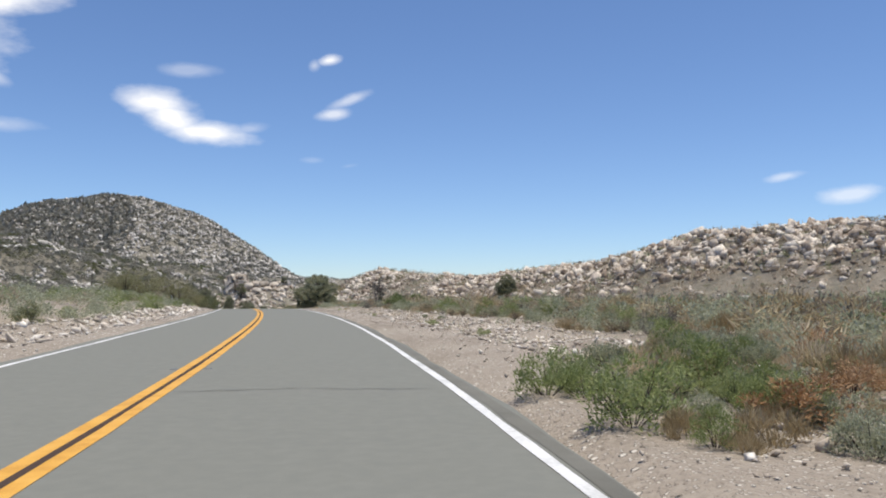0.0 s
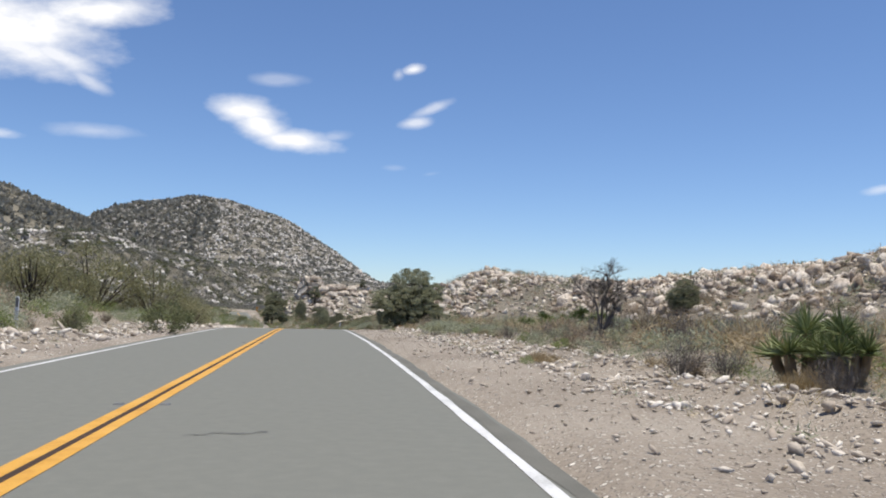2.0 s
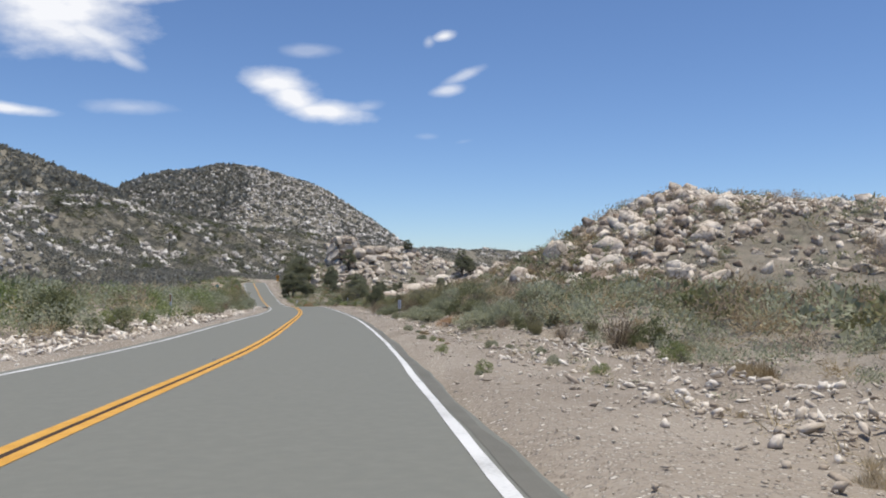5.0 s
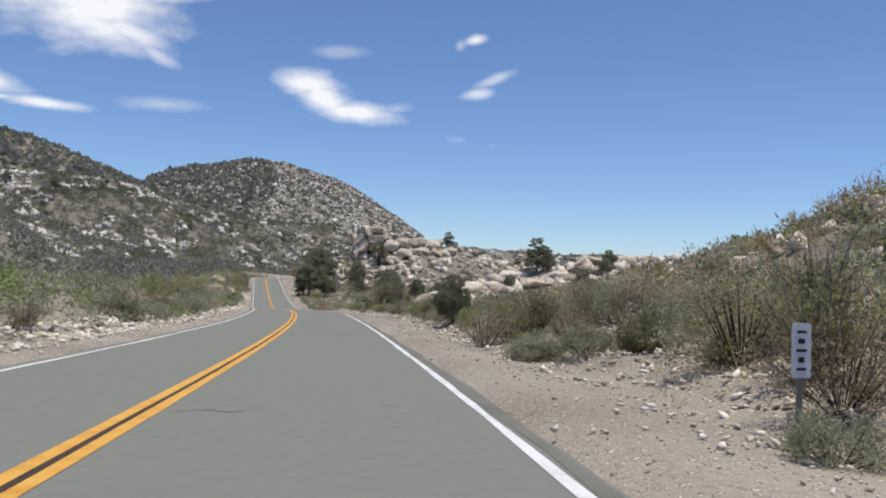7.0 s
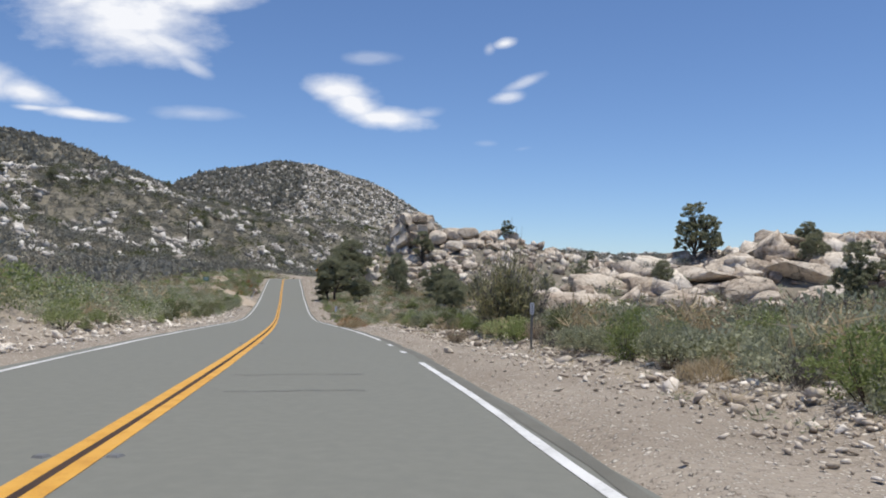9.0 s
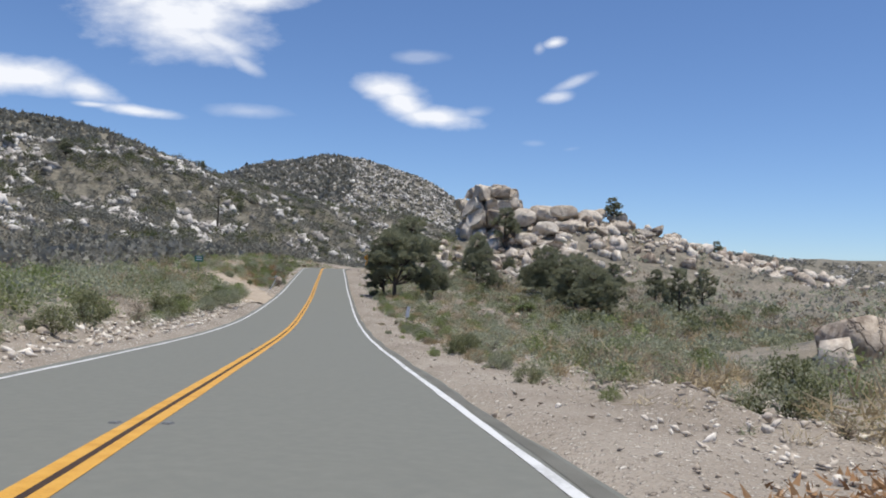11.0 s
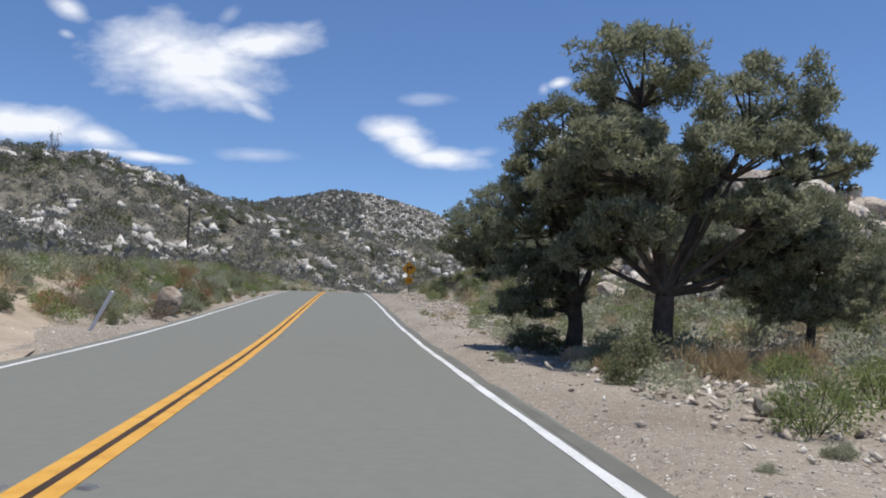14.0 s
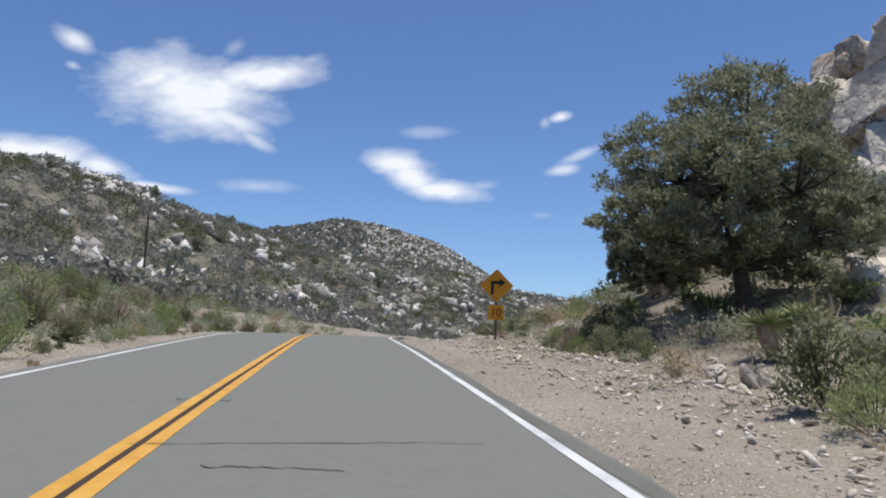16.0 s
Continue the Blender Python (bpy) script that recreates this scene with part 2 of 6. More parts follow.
def add_pebbles(m, scale, share, tones):
    """Small stones too fine for geometry: pale cells with their own relief."""
    nt = m.node_tree
    bsdf = nt.nodes["Principled BSDF"]
    old = bsdf.inputs["Base Color"].links[0].from_socket
    geo = nt.nodes.new("ShaderNodeNewGeometry")
    vo = nt.nodes.new("ShaderNodeTexVoronoi")
    vo.inputs["Scale"].default_value = scale
    nt.links.new(geo.outputs["Position"], vo.inputs["Vector"])
    sep = nt.nodes.new("ShaderNodeSeparateColor")
    nt.links.new(vo.outputs["Color"], sep.inputs[0])
    keep = nt.nodes.new("ShaderNodeMath")
    keep.operation = "LESS_THAN"
    nt.links.new(sep.outputs[0], keep.inputs[0])
    keep.inputs[1].default_value = share
    disc = nt.nodes.new("ShaderNodeMapRange")
    disc.inputs["From Min"].default_value, disc.inputs["From Max"].default_value = 0.42, 0.30
    nt.links.new(vo.outputs["Distance"], disc.inputs["Value"])
    both = nt.nodes.new("ShaderNodeMath")
    both.operation = "MULTIPLY"
    nt.links.new(keep.outputs[0], both.inputs[0]), nt.links.new(disc.outputs[0], both.inputs[1])
    ramp = nt.nodes.new("ShaderNodeValToRGB")
    ramp.color_ramp.elements[0].color, ramp.color_ramp.elements[1].color = (*tones[0], 1), (*tones[1], 1)
    nt.links.new(sep.outputs[1], ramp.inputs[0])
    mx = nt.nodes.new("ShaderNodeMix")
    mx.data_type = "RGBA"
    nt.links.new(both.outputs[0], mx.inputs["Factor"])
    nt.links.new(old, mx.inputs["A"]), nt.links.new(ramp.outputs[0], mx.inputs["B"])
    nt.links.new(mx.outputs["Result"], bsdf.inputs["Base Color"])
    bu = nt.nodes.new("ShaderNodeBump")
    bu.inputs["Strength"].default_value, bu.inputs["Distance"].default_value = 1.0, 0.5 / scale
    nt.links.new(both.outputs[0], bu.inputs["Height"])
    prev = bsdf.inputs["Normal"].links[0].from_socket if bsdf.inputs["Normal"].links else None
    if prev:
        nt.links.new(prev, bu.inputs["Normal"])
    nt.links.new(bu.outputs[0], bsdf.inputs["Normal"])


def add_cracks(m, scale, width, depth):
    """Open joints in rock: wavering dark lines with relief."""
    nt = m.node_tree
    bsdf = nt.nodes["Principled BSDF"]
    old = bsdf.inputs["Base Color"].links[0].from_socket
    geo = nt.nodes.new("ShaderNodeNewGeometry")
    wob = nt.nodes.new("ShaderNodeTexNoise")
    wob.inputs["Scale"].default_value, wob.inputs["Detail"].default_value = scale * 1.6, 5
    nt.links.new(geo.outputs["Position"], wob.inputs["Vector"])
    shift = nt.nodes.new("ShaderNodeVectorMath")
    shift.operation = "MULTIPLY_ADD"
    nt.links.new(wob.outputs["Color"], shift.inputs[0])
    shift.inputs[1].default_value = (0.9 / scale,) * 3
    nt.links.new(geo.outputs["Position"], shift.inputs[2])
    vo = nt.nodes.new("ShaderNodeTexVoronoi")
    vo.feature = "DISTANCE_TO_EDGE"
    vo.inputs["Scale"].default_value = scale
    nt.links.new(shift.outputs[0], vo.inputs["Vector"])
    line = nt.nodes.new("ShaderNodeMapRange")
    line.inputs["From Min"].default_value, line.inputs["From Max"].default_value = 0.0, width
    nt.links.new(vo.outputs["Distance"], line.inputs["Value"])
    tone = nt.nodes.new("ShaderNodeMapRange")
    tone.inputs["To Min"].default_value, tone.inputs["To Max"].default_value = depth, 1.0
    nt.links.new(line.outputs[0], tone.inputs["Value"])
    mx = nt.nodes.new("ShaderNodeVectorMath")
    mx.operation = "SCALE"
    nt.links.new(old, mx.inputs[0]), nt.links.new(tone.outputs[0], mx.inputs["Scale"])
    nt.links.new(mx.outputs[0], bsdf.inputs["Base Color"])
    bu = nt.nodes.new("ShaderNodeBump")
    bu.inputs["Strength"].default_value, bu.inputs["Distance"].default_value = 0.9, 0.08 / scale
    nt.links.new(line.outputs[0], bu.inputs["Height"])
    nt.links.new(bsdf.inputs["Normal"].links[0].from_socket, bu.inputs["Normal"])
    nt.links.new(bu.outputs[0], bsdf.inputs["Normal"])


add_cracks(M_GRANITE, 0.3, 0.012, 0.85)
add_cracks(M_GRANITE, 1.1, 0.02, 0.82)
add_pebbles(M_DIRT, 26, 0.5, [(0.26, 0.21, 0.17), (0.70, 0.64, 0.56)])
add_pebbles(M_DIRT, 11, 0.2, [(0.28, 0.23, 0.18), (0.74, 0.68, 0.60)])
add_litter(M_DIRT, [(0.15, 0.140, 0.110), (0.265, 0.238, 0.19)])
M_WILLOW = material("olive_bush_leaves", [(0.20, 0.195, 0.10), (0.29, 0.28, 0.15), (0.39, 0.365, 0.22)], 3, 0.8, 0, 30, random_part=0.4, island=0.5, translucent=0.4)
M_HILLBUSH = material("far_chaparral_leaves", [(0.175, 0.170, 0.140), (0.25, 0.242, 0.205), (0.34, 0.328, 0.285)], 0.3, 0.9, 0, 2, island=0.5, translucent=0.3)
M_PALEROCK = material("pale_cream_granite", [(0.25, 0.195, 0.15), (0.47, 0.395, 0.325), (0.65, 0.575, 0.49), (0.76, 0.69, 0.60)], 1.3, 0.9, 0.6, 6, 3.0, island=0.4)
add_cracks(M_PALEROCK, 0.9, 0.03, 0.78)

# ---- the lie of the land ----
# centre of the road, from behind the start to past the crest
ROAD = [
    (-0.74, -60.28, 0.00),
    (0.31, -25.28, 0.00),
    (-1.94, -0.28, 0.00),
    (-5.81, 23.60, 0.16),
    (-10.52, 45.93, 0.17),
    (-16.05, 68.10, 0.06),
    (-18.96, 79.01, -0.08),
    (-21.66, 89.00, -0.24),
    (-24.48, 99.50, -0.64),
    (-27.14, 109.50, -1.07),
    (-29.76, 119.50, -1.52),
    (-32.34, 129.56, -1.94),
    (-38.31, 149.98, -2.60),
    (-44.58, 170.06, -3.38),
    (-51.21, 189.80, -4.08),
    (-58.57, 209.24, -4.70),
    (-79.10, 256.48, -7.10),
    (-83.41, 266.41, -7.39),
    (-87.35, 275.44, -7.44),
    (-91.49, 285.04, -7.28),
    (-95.29, 293.90, -7.06),
    (-99.37, 303.25, -6.74),
    (-103.08, 311.76, -6.30),
    (-107.09, 321.12, -5.78),
    (-110.67, 329.38, -5.34),
    (-114.24, 337.64, -4.92),
    (-117.82, 345.90, -4.54),
    (-121.39, 354.16, -4.26),
    (-123.63, 362.87, -4.16),
    (-124.48, 371.83, -4.32),
    (-123.91, 380.82, -4.67),
    (-121.95, 389.60, -5.14),
    (-118.64, 397.97, -5.61),
    (-114.05, 405.71, -6.08),
    (-108.32, 412.65, -6.55),
    (-101.57, 418.60, -7.03),
]
LANE_R, LANE_L, PAVED_R, PAVED_L = 3.47, 2.93, 3.76, 3.22     # edge lines and edges of the asphalt, from the centre


def spline(points, step):
    p = np.array(points, float)
    p = np.vstack([2 * p[0] - p[1], p, 2 * p[-1] - p[-2]])
    out = []
    for i in range(1, len(p) - 2):
        n = max(2, int(np.linalg.norm(p[i + 1] - p[i]) / step))
        # centripetal Catmull-Rom
        k = [0.0]
        for j in range(3):
            k.append(k[-1] + np.linalg.norm(p[i + j] - p[i + j - 1]) ** 0.5)
        for u in np.linspace(k[1], k[2], n, endpoint=False):
            a1 = (k[1] - u) / (k[1] - k[0]) * p[i - 1] + (u - k[0]) / (k[1] - k[0]) * p[i]
            a2 = (k[2] - u) / (k[2] - k[1]) * p[i] + (u - k[1]) / (k[2] - k[1]) * p[i + 1]
            a3 = (k[3] - u) / (k[3] - k[2]) * p[i + 1] + (u - k[2]) / (k[3] - k[2]) * p[i + 2]
            b1 = (k[2] - u) / (k[2] - k[0]) * a1 + (u - k[0]) / (k[2] - k[0]) * a2
            b2 = (k[3] - u) / (k[3] - k[1]) * a2 + (u - k[1]) / (k[3] - k[1]) * a3
            out.append((k[2] - u) / (k[2] - k[1]) * b1 + (u - k[1]) / (k[2] - k[1]) * b2)
    out.append(p[-2])
    return np.array(out)


AXIS = spline(ROAD, 1.0)
for _ in range(30):
    AXIS[1:-1, :] = 0.25 * AXIS[:-2, :] + 0.5 * AXIS[1:-1, :] + 0.25 * AXIS[2:, :]
TANGENT = np.gradient(AXIS[:, :2], axis=0)
TANGENT /= np.linalg.norm(TANGENT, axis=1)[:, None]
STATION = np.concatenate([[0], np.cumsum(np.linalg.norm(np.diff(AXIS[:, :2], axis=0), axis=1))])
STATION -= STATION[np.argmin(np.abs(AXIS[:, 1]))]          # 0 beside the first eye


def along(x, y):
    """Station and offset (right: plus) from the road's centre, for arrays of places."""
    x, y = np.atleast_1d(np.asarray(x, float)), np.atleast_1d(np.asarray(y, float))
    s, d = np.empty_like(x), np.empty_like(x)
    for i in range(0, len(x), 20000):
        px, py = x[i:i + 20000], y[i:i + 20000]
        k = np.argmin((px[:, None] - AXIS[None, :, 0]) ** 2 + (py[:, None] - AXIS[None, :, 1]) ** 2, axis=1)
        rx, ry = px - AXIS[k, 0], py - AXIS[k, 1]
        s[i:i + 20000] = STATION[k] + rx * TANGENT[k, 0] + ry * TANGENT[k, 1]
        d[i:i + 20000] = rx * TANGENT[k, 1] - ry * TANGENT[k, 0]
    return s, d


def road_at(s, d):
    """The place on the road's plane at station s and offset d."""
    x, y = np.interp(s, STATION, AXIS[:, 0]), np.interp(s, STATION, AXIS[:, 1])
    tx, ty = np.interp(s, STATION, TANGENT[:, 0]), np.interp(s, STATION, TANGENT[:, 1])
    return x + ty * d, y - tx * d


def smooth(a, b, v):
    t = np.clip((v - a) / (b - a), 0, 1)
    return t * t * (3 - 2 * t)


def waves(x, y, size, seed):
    """Cheap rolling noise between -1 and 1."""
    g = np.random.RandomState(seed)
    out = np.zeros_like(x)
    for k in range(7):
        a, f, ph = g.uniform(0, 6.283), 6.283 / size * g.uniform(0.6, 1.8), g.uniform(0, 6.283)
        out = out + np.sin((x * math.cos(a) + y * math.sin(a)) * f + ph + 1.3 * np.sin((x * math.sin(a) - y * math.cos(a)) * f * 0.7 + ph * 2))
    return out / 4.0


def ridge(x, y, line, width, power=2.0):
    """Height of a ridge along a line of (x, y, height), falling off over width."""
    best = np.zeros_like(x)
    for (ax, ay, ah), (bx, by, bh) in zip(line[:-1], line[1:]):
        vx, vy = bx - ax, by - ay
        u = np.clip(((x - ax) * vx + (y - ay) * vy) / (vx * vx + vy * vy), 0, 1)
        dist = np.hypot(x - ax - u * vx, y - ay - u * vy)
        best = np.maximum(best, (ah + (bh - ah) * u) * np.exp(-(dist / width) ** power))
    return best


TOE = [(-125, 60), (-140, 180), (-152, 300), (-166, 380), (-168, 440), (-158, 520), (-120, 590), (-60, 640), (40, 690)]


def left_of(x, y, line):
    """Signed distance to the left of a line."""
    best, sign = np.full_like(x, 1e9), np.ones_like(x)
    for (ax, ay), (bx, by) in zip(line[:-1], line[1:]):
        vx, vy = bx - ax, by - ay
        u = np.clip(((x - ax) * vx + (y - ay) * vy) / (vx * vx + vy * vy), 0, 1)
        dist = np.hypot(x - ax - u * vx, y - ay - u * vy)
        side = np.where(vx * (y - ay) - vy * (x - ax) > 0, 1.0, -1.0)
        near = dist < best
        best, sign = np.where(near, dist, best), np.where(near, side, sign)
    return best * sign


def land(x, y, carve=True):
    """Height of the ground."""
    x, y = np.atleast_1d(np.asarray(x, float)), np.atleast_1d(np.asarray(y, float))
    s, d = along(x, y)
    zr = np.interp(s, STATION, AXIS[:, 2])
    off = np.where(d > 0, d - PAVED_R, -d - PAVED_L)            # metres off the asphalt
    far = smooth(30, 220, off)
    z = zr * (1 - far) + far * np.interp(s, [-60, 80, 250, 420], [0.5, 0, -7, -7])
    # shoulders: gravel strip, then a low bank
    strip = np.where(d > 0, np.interp(s, [-60, 20, 110, 150, 200, 420], [2.6, 3.4, 3.4, 2.6, 2.8, 2.4]), 1.6)
    z = z - 0.035 * np.clip(off, 0, strip)
    bank_r = np.interp(s, [-60, 0, 30, 90, 130, 150, 185, 205, 225, 255, 300, 340, 370, 420], [0.1, 0.1, 0.25, 0.2, 0.3, 1.2, 0.9, 0.3, 0.2, -0.3, -0.1, 0.3, 0.6, 0.6])
    bank_l = np.interp(s, [-60, 0, 60, 150, 240, 300, 420], [0.8, 0.8, 0.7, 0.8, 1.2, 1.2, 1.6])
    z = z + np.where(d > 0, bank_r, bank_l) * smooth(0, 4.5, off - strip)
    z = z + 0.30 * smooth(0.0, 0.8, off - strip) * np.exp(-((off - strip - 0.8) / 0.7) ** 2) * (0.5 + 0.5 * waves(x, y, 5, 3))
    rough = smooth(0.3, 5, off)
    z = z + rough * (0.10 * waves(x, y, 3.0, 1) + 0.22 * waves(x, y, 14, 2) * smooth(3, 14, off)) + far * 1.2 * waves(x, y, 60, 4)
    hills = ridge(x, y, [(-27, 207, 2.4), (-19, 195, 5.2), (-13.5, 184, 9.4), (8, 178, 6.8), (30, 152, 8.6), (44, 134, 12.6), (66, 116, 12.4), (110, 92, 16)], 14)
    hills = hills + ridge(x, y, [(-50, 256, 3.2), (-44, 262, 5.6), (-34, 267, 8.0), (-22, 273, 8.6), (5, 286, 8.6), (60, 300, 8)], 10)
    hills = hills + ridge(x, y, [(-93, 365.5, 7.5), (-89, 367, 9.0), (-81, 368, 9.8), (-76, 373, 9.8), (-63, 379, 8.3), (-45, 388, 5), (-25, 396, 2)], 15)
    q = left_of(x, y, TOE) + 6 * waves(x, y, 70, 6)
    left = np.interp(y, [330, 360, 400, 440, 480, 520, 570, 640], [42, 36, 25, 38, 42, 37.5, 35, 42]) * smooth(-14, 100, q) * (1 - smooth(130, 380, q))
    hills = hills + left * (1 - 0.5 * smooth(540, 700, y)) + smooth(5, 40, q) * 1.6 * waves(x, y, 26, 7)
    across, away = (x + 700) * 0.905 + (y - 1560) * 0.425, -(x + 700) * 0.425 + (y - 1560) * 0.905
    dome = 181 * np.exp(-(np.abs(across) / 275) ** 2.6) * np.exp(-(away / 420) ** 2)
    dome = dome + 60 * np.exp(-((across - 240) / 200) ** 2) * np.exp(-((away - 60) / 420) ** 2)
    hills = hills + np.maximum(dome, 200 * np.exp(-(np.hypot(x + 980, y - 1195) / 394) ** 2))
    hills = hills + 60 * np.exp(-(np.hypot(x - 560, y - 960) / 230) ** 2) + 8 * smooth(600, 1500, np.hypot(x, y - 200)) * waves(x, y, 300, 8)
    z = z + hills * smooth(3, 14, off)
    if carve:
        z = np.where(off < 0.05, zr - 0.25, np.where(off < 0.5, zr - 0.25 + 0.25 * smooth(0.05, 0.35, off) - 0.02, z))
    return z


def ground_z(x, y):
    return float(land([x], [y])[0])

# ---- building helpers ----
def mesh_of(name, verts, faces, mat, smooth_shade=False):
    me = bpy.data.meshes.new(name)
    me.from_pydata([tuple(map(float, v)) for v in verts], [], [tuple(map(int, f)) for f in faces])
    me.materials.append(mat)
    if smooth_shade:
        me.polygons.foreach_set("use_smooth", [True] * len(me.polygons))
    me.update()
    return me


def bulk(name, verts, tris, mat, smooth_shade=False):
    """A mesh out of large arrays of corners and triangles."""
    verts, tris = np.ascontiguousarray(verts, np.float32), np.ascontiguousarray(tris, np.int32)
    me = bpy.data.meshes.new(name)
    me.vertices.add(len(verts)), me.loops.add(tris.size), me.polygons.add(len(tris))
    me.vertices.foreach_set("co", verts.ravel())
    me.loops.foreach_set("vertex_index", tris.ravel())
    me.polygons.foreach_set("loop_start", np.arange(0, tris.size, 3, dtype=np.int32))
    if smooth_shade:
        me.polygons.foreach_set("use_smooth", np.ones(len(tris), bool))
    me.materials.append(mat)
    me.update(calc_edges=True)
    me.validate()
    return me


def part(name, me, parent=None, label=""):
    ob = new(name, me)
    ob.parent = parent
    return tagged(ob, label) if label else ob


# ---- ground: one sheet to the horizon, finest beside the road ----
def spaced(limits):
    out = []
    for a, b, step in limits:
        out.extend(np.arange(a, b, step))
    return np.array(out + [limits[-1][1]])


HEAD = radians(18)
gu = spaced([(-400, -60, 40), (-60, -12, 4), (-12, 60, 1.0), (60, 400, 1.3), (400, 520, 4), (520, 900, 16), (900, 2600, 40), (2600, 4600, 250)])
gv = spaced([(-2600, -900, 100), (-900, -320, 22), (-320, -120, 6), (-120, -40, 3), (-40, -16, 1.2), (-16, 18, 0.6), (18, 50, 1.2), (50, 160, 4), (160, 500, 22), (500, 2600, 100)])
GU, GV = np.meshgrid(gu, gv, indexing="ij")
# the sheet bends with the road's heading, so that its fine strip follows the road
bend = np.interp(GU, STATION, AXIS[:, 0]) * (1 - smooth(420, 900, GU)) + smooth(420, 900, GU) * (-0.44 * GU + 60)
gy = np.interp(GU, STATION, AXIS[:, 1], left=None)
gy = np.where(GU < STATION[0], AXIS[0, 1] + GU - STATION[0], gy)
STOP = 372.0
i_stop = int(np.argmin(np.abs(STATION - STOP)))
ax, ay = AXIS[i_stop, 0], AXIS[i_stop, 1]
cx = np.where(GU > STOP, ax - 0.397 * (GU - STOP), np.interp(GU, STATION, AXIS[:, 0]))
cy = np.where(GU > STOP, ay + 0.918 * (GU - STOP), gy)
GX = cx + math.cos(HEAD) * GV
GY = cy + math.sin(HEAD) * GV
GZ = land(GX.ravel(), GY.ravel()).reshape(GX.shape)
nu, nv = GX.shape
idx = np.arange(nu * nv).reshape(nu, nv)
a, b, c, d = idx[:-1, :-1].ravel(), idx[1:, :-1].ravel(), idx[1:, 1:].ravel(), idx[:-1, 1:].ravel()
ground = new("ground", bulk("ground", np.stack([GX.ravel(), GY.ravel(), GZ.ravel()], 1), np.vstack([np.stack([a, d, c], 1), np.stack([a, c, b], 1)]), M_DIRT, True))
g_s, g_d = along(GX.ravel(), GY.ravel())
g_off = np.where(g_d > 0, g_d - PAVED_R, -g_d - PAVED_L)
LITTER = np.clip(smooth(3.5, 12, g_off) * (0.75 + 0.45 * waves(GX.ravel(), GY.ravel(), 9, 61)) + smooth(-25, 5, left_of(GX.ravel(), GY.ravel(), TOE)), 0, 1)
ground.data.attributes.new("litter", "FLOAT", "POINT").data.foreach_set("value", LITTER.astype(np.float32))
tagged(ground, "pale gravelly desert ground rising to rocky hills", "ground", kind="structure")


# ---- road ----
def ribbon(name, s0, s1, d0, d1, lift, mat, thick=0.0, wobble=0.0, step=1.0, seed=0):
    """A strip of the road between two offsets, with an uneven edge where asked."""
    g = np.random.RandomState(seed)
    s = np.linspace(s0, s1, max(2, int((s1 - s0) / step) + 1))
    z = np.interp(s, STATION, AXIS[:, 2]) + lift
    e0 = d0 + wobble * (np.sin(s * 0.9 + seed) + 0.6 * np.sin(s * 2.3 + 2 * seed) + g.uniform(-0.8, 0.8, len(s)))
    e1 = d1 + wobble * (np.sin(s * 0.8 + 1 + seed) + 0.6 * np.sin(s * 2.7 + seed) + g.uniform(-0.8, 0.8, len(s)))
    x0, y0 = road_at(s, e0)
    x1, y1 = road_at(s, e1)
    n = len(s)
    top = [np.stack([x0, y0, z], 1), np.stack([x1, y1, z], 1)]
    rings = top if not thick else [np.stack([x0, y0, z - thick], 1), *top, np.stack([x1, y1, z - thick], 1)]
    v = np.vstack(rings)
    f = []
    for r in range(len(rings) - 1):
        for i in range(n - 1):
            f.append((r * n + i, (r + 1) * n + i, (r + 1) * n + i + 1, r * n + i + 1))
    return mesh_of(name, v, f, mat)


S0, S1 = -55.0, 440.0
road = tagged(new("road", ribbon("road", S0, S1, -PAVED_L, PAVED_R, 0.0, M_ASPHALT, 0.25, 0.03)), "grey worn two-lane asphalt road over a crest", "road", kind="structure")
part("yellow_line", ribbon("yellow_line", S0, S1, -0.165, -0.034, 0.005, M_YELLOW, wobble=0.003), road, "solid yellow centre line, left of a pair")
part("yellow_line", ribbon("yellow_line", S0, S1, 0.034, 0.165, 0.005, M_YELLOW, wobble=0.004, seed=2), road, "solid yellow centre line, right of a pair")
part("dark_gap", ribbon("dark_gap", S0, S1, -0.034, 0.034, 0.004, M_GAP, wobble=0.003), road, "dark painted gap between the yellow lines")
part("edge_strip", ribbon("edge_strip", S0, S1, LANE_R + 0.09, PAVED_R - 0.04, 0.004, M_EDGE, wobble=0.02, seed=7), road, "dark oily strip along the edge of the asphalt")
part("white_line", ribbon("white_line", S0, S1, -LANE_L - 0.05, -LANE_L + 0.05, 0.005, M_WHITE, wobble=0.008, seed=4), road, "worn white edge line")
for k, (s0, s1) in enumerate([(S0, 211.0), (213.6, 214.3), (216.4, 217.2), (219.5, S1)]):      # worn away for a few metres
    part("white_line", ribbon("white_line", s0, s1, LANE_R - 0.055, LANE_R + 0.055, 0.005, M_WHITE, wobble=0.008, seed=5 + k), road, "worn white edge line")

# ---- shapes for stones, shrubs and trees ----
def ico(sub):
    bm = bmesh.new()
    bmesh.ops.create_icosphere(bm, subdivisions=sub, radius=1.0)
    v = np.array([p.co[:] for p in bm.verts])
    f = np.array([[p.index for p in q.verts] for q in bm.faces])
    bm.free()
    return v, f


ICO = {k: ico(k) for k in (1, 2, 3, 4)}
ICO[0] = (np.array([(1, 0, 0), (-1, 0, 0), (0, 1, 0), (0, -1, 0), (0, 0, 1), (0, 0, -1)], float), np.array([(0, 2, 4), (2, 1, 4), (1, 3, 4), (3, 0, 4), (2, 0, 5), (1, 2, 5), (3, 1, 5), (0, 3, 5)]))


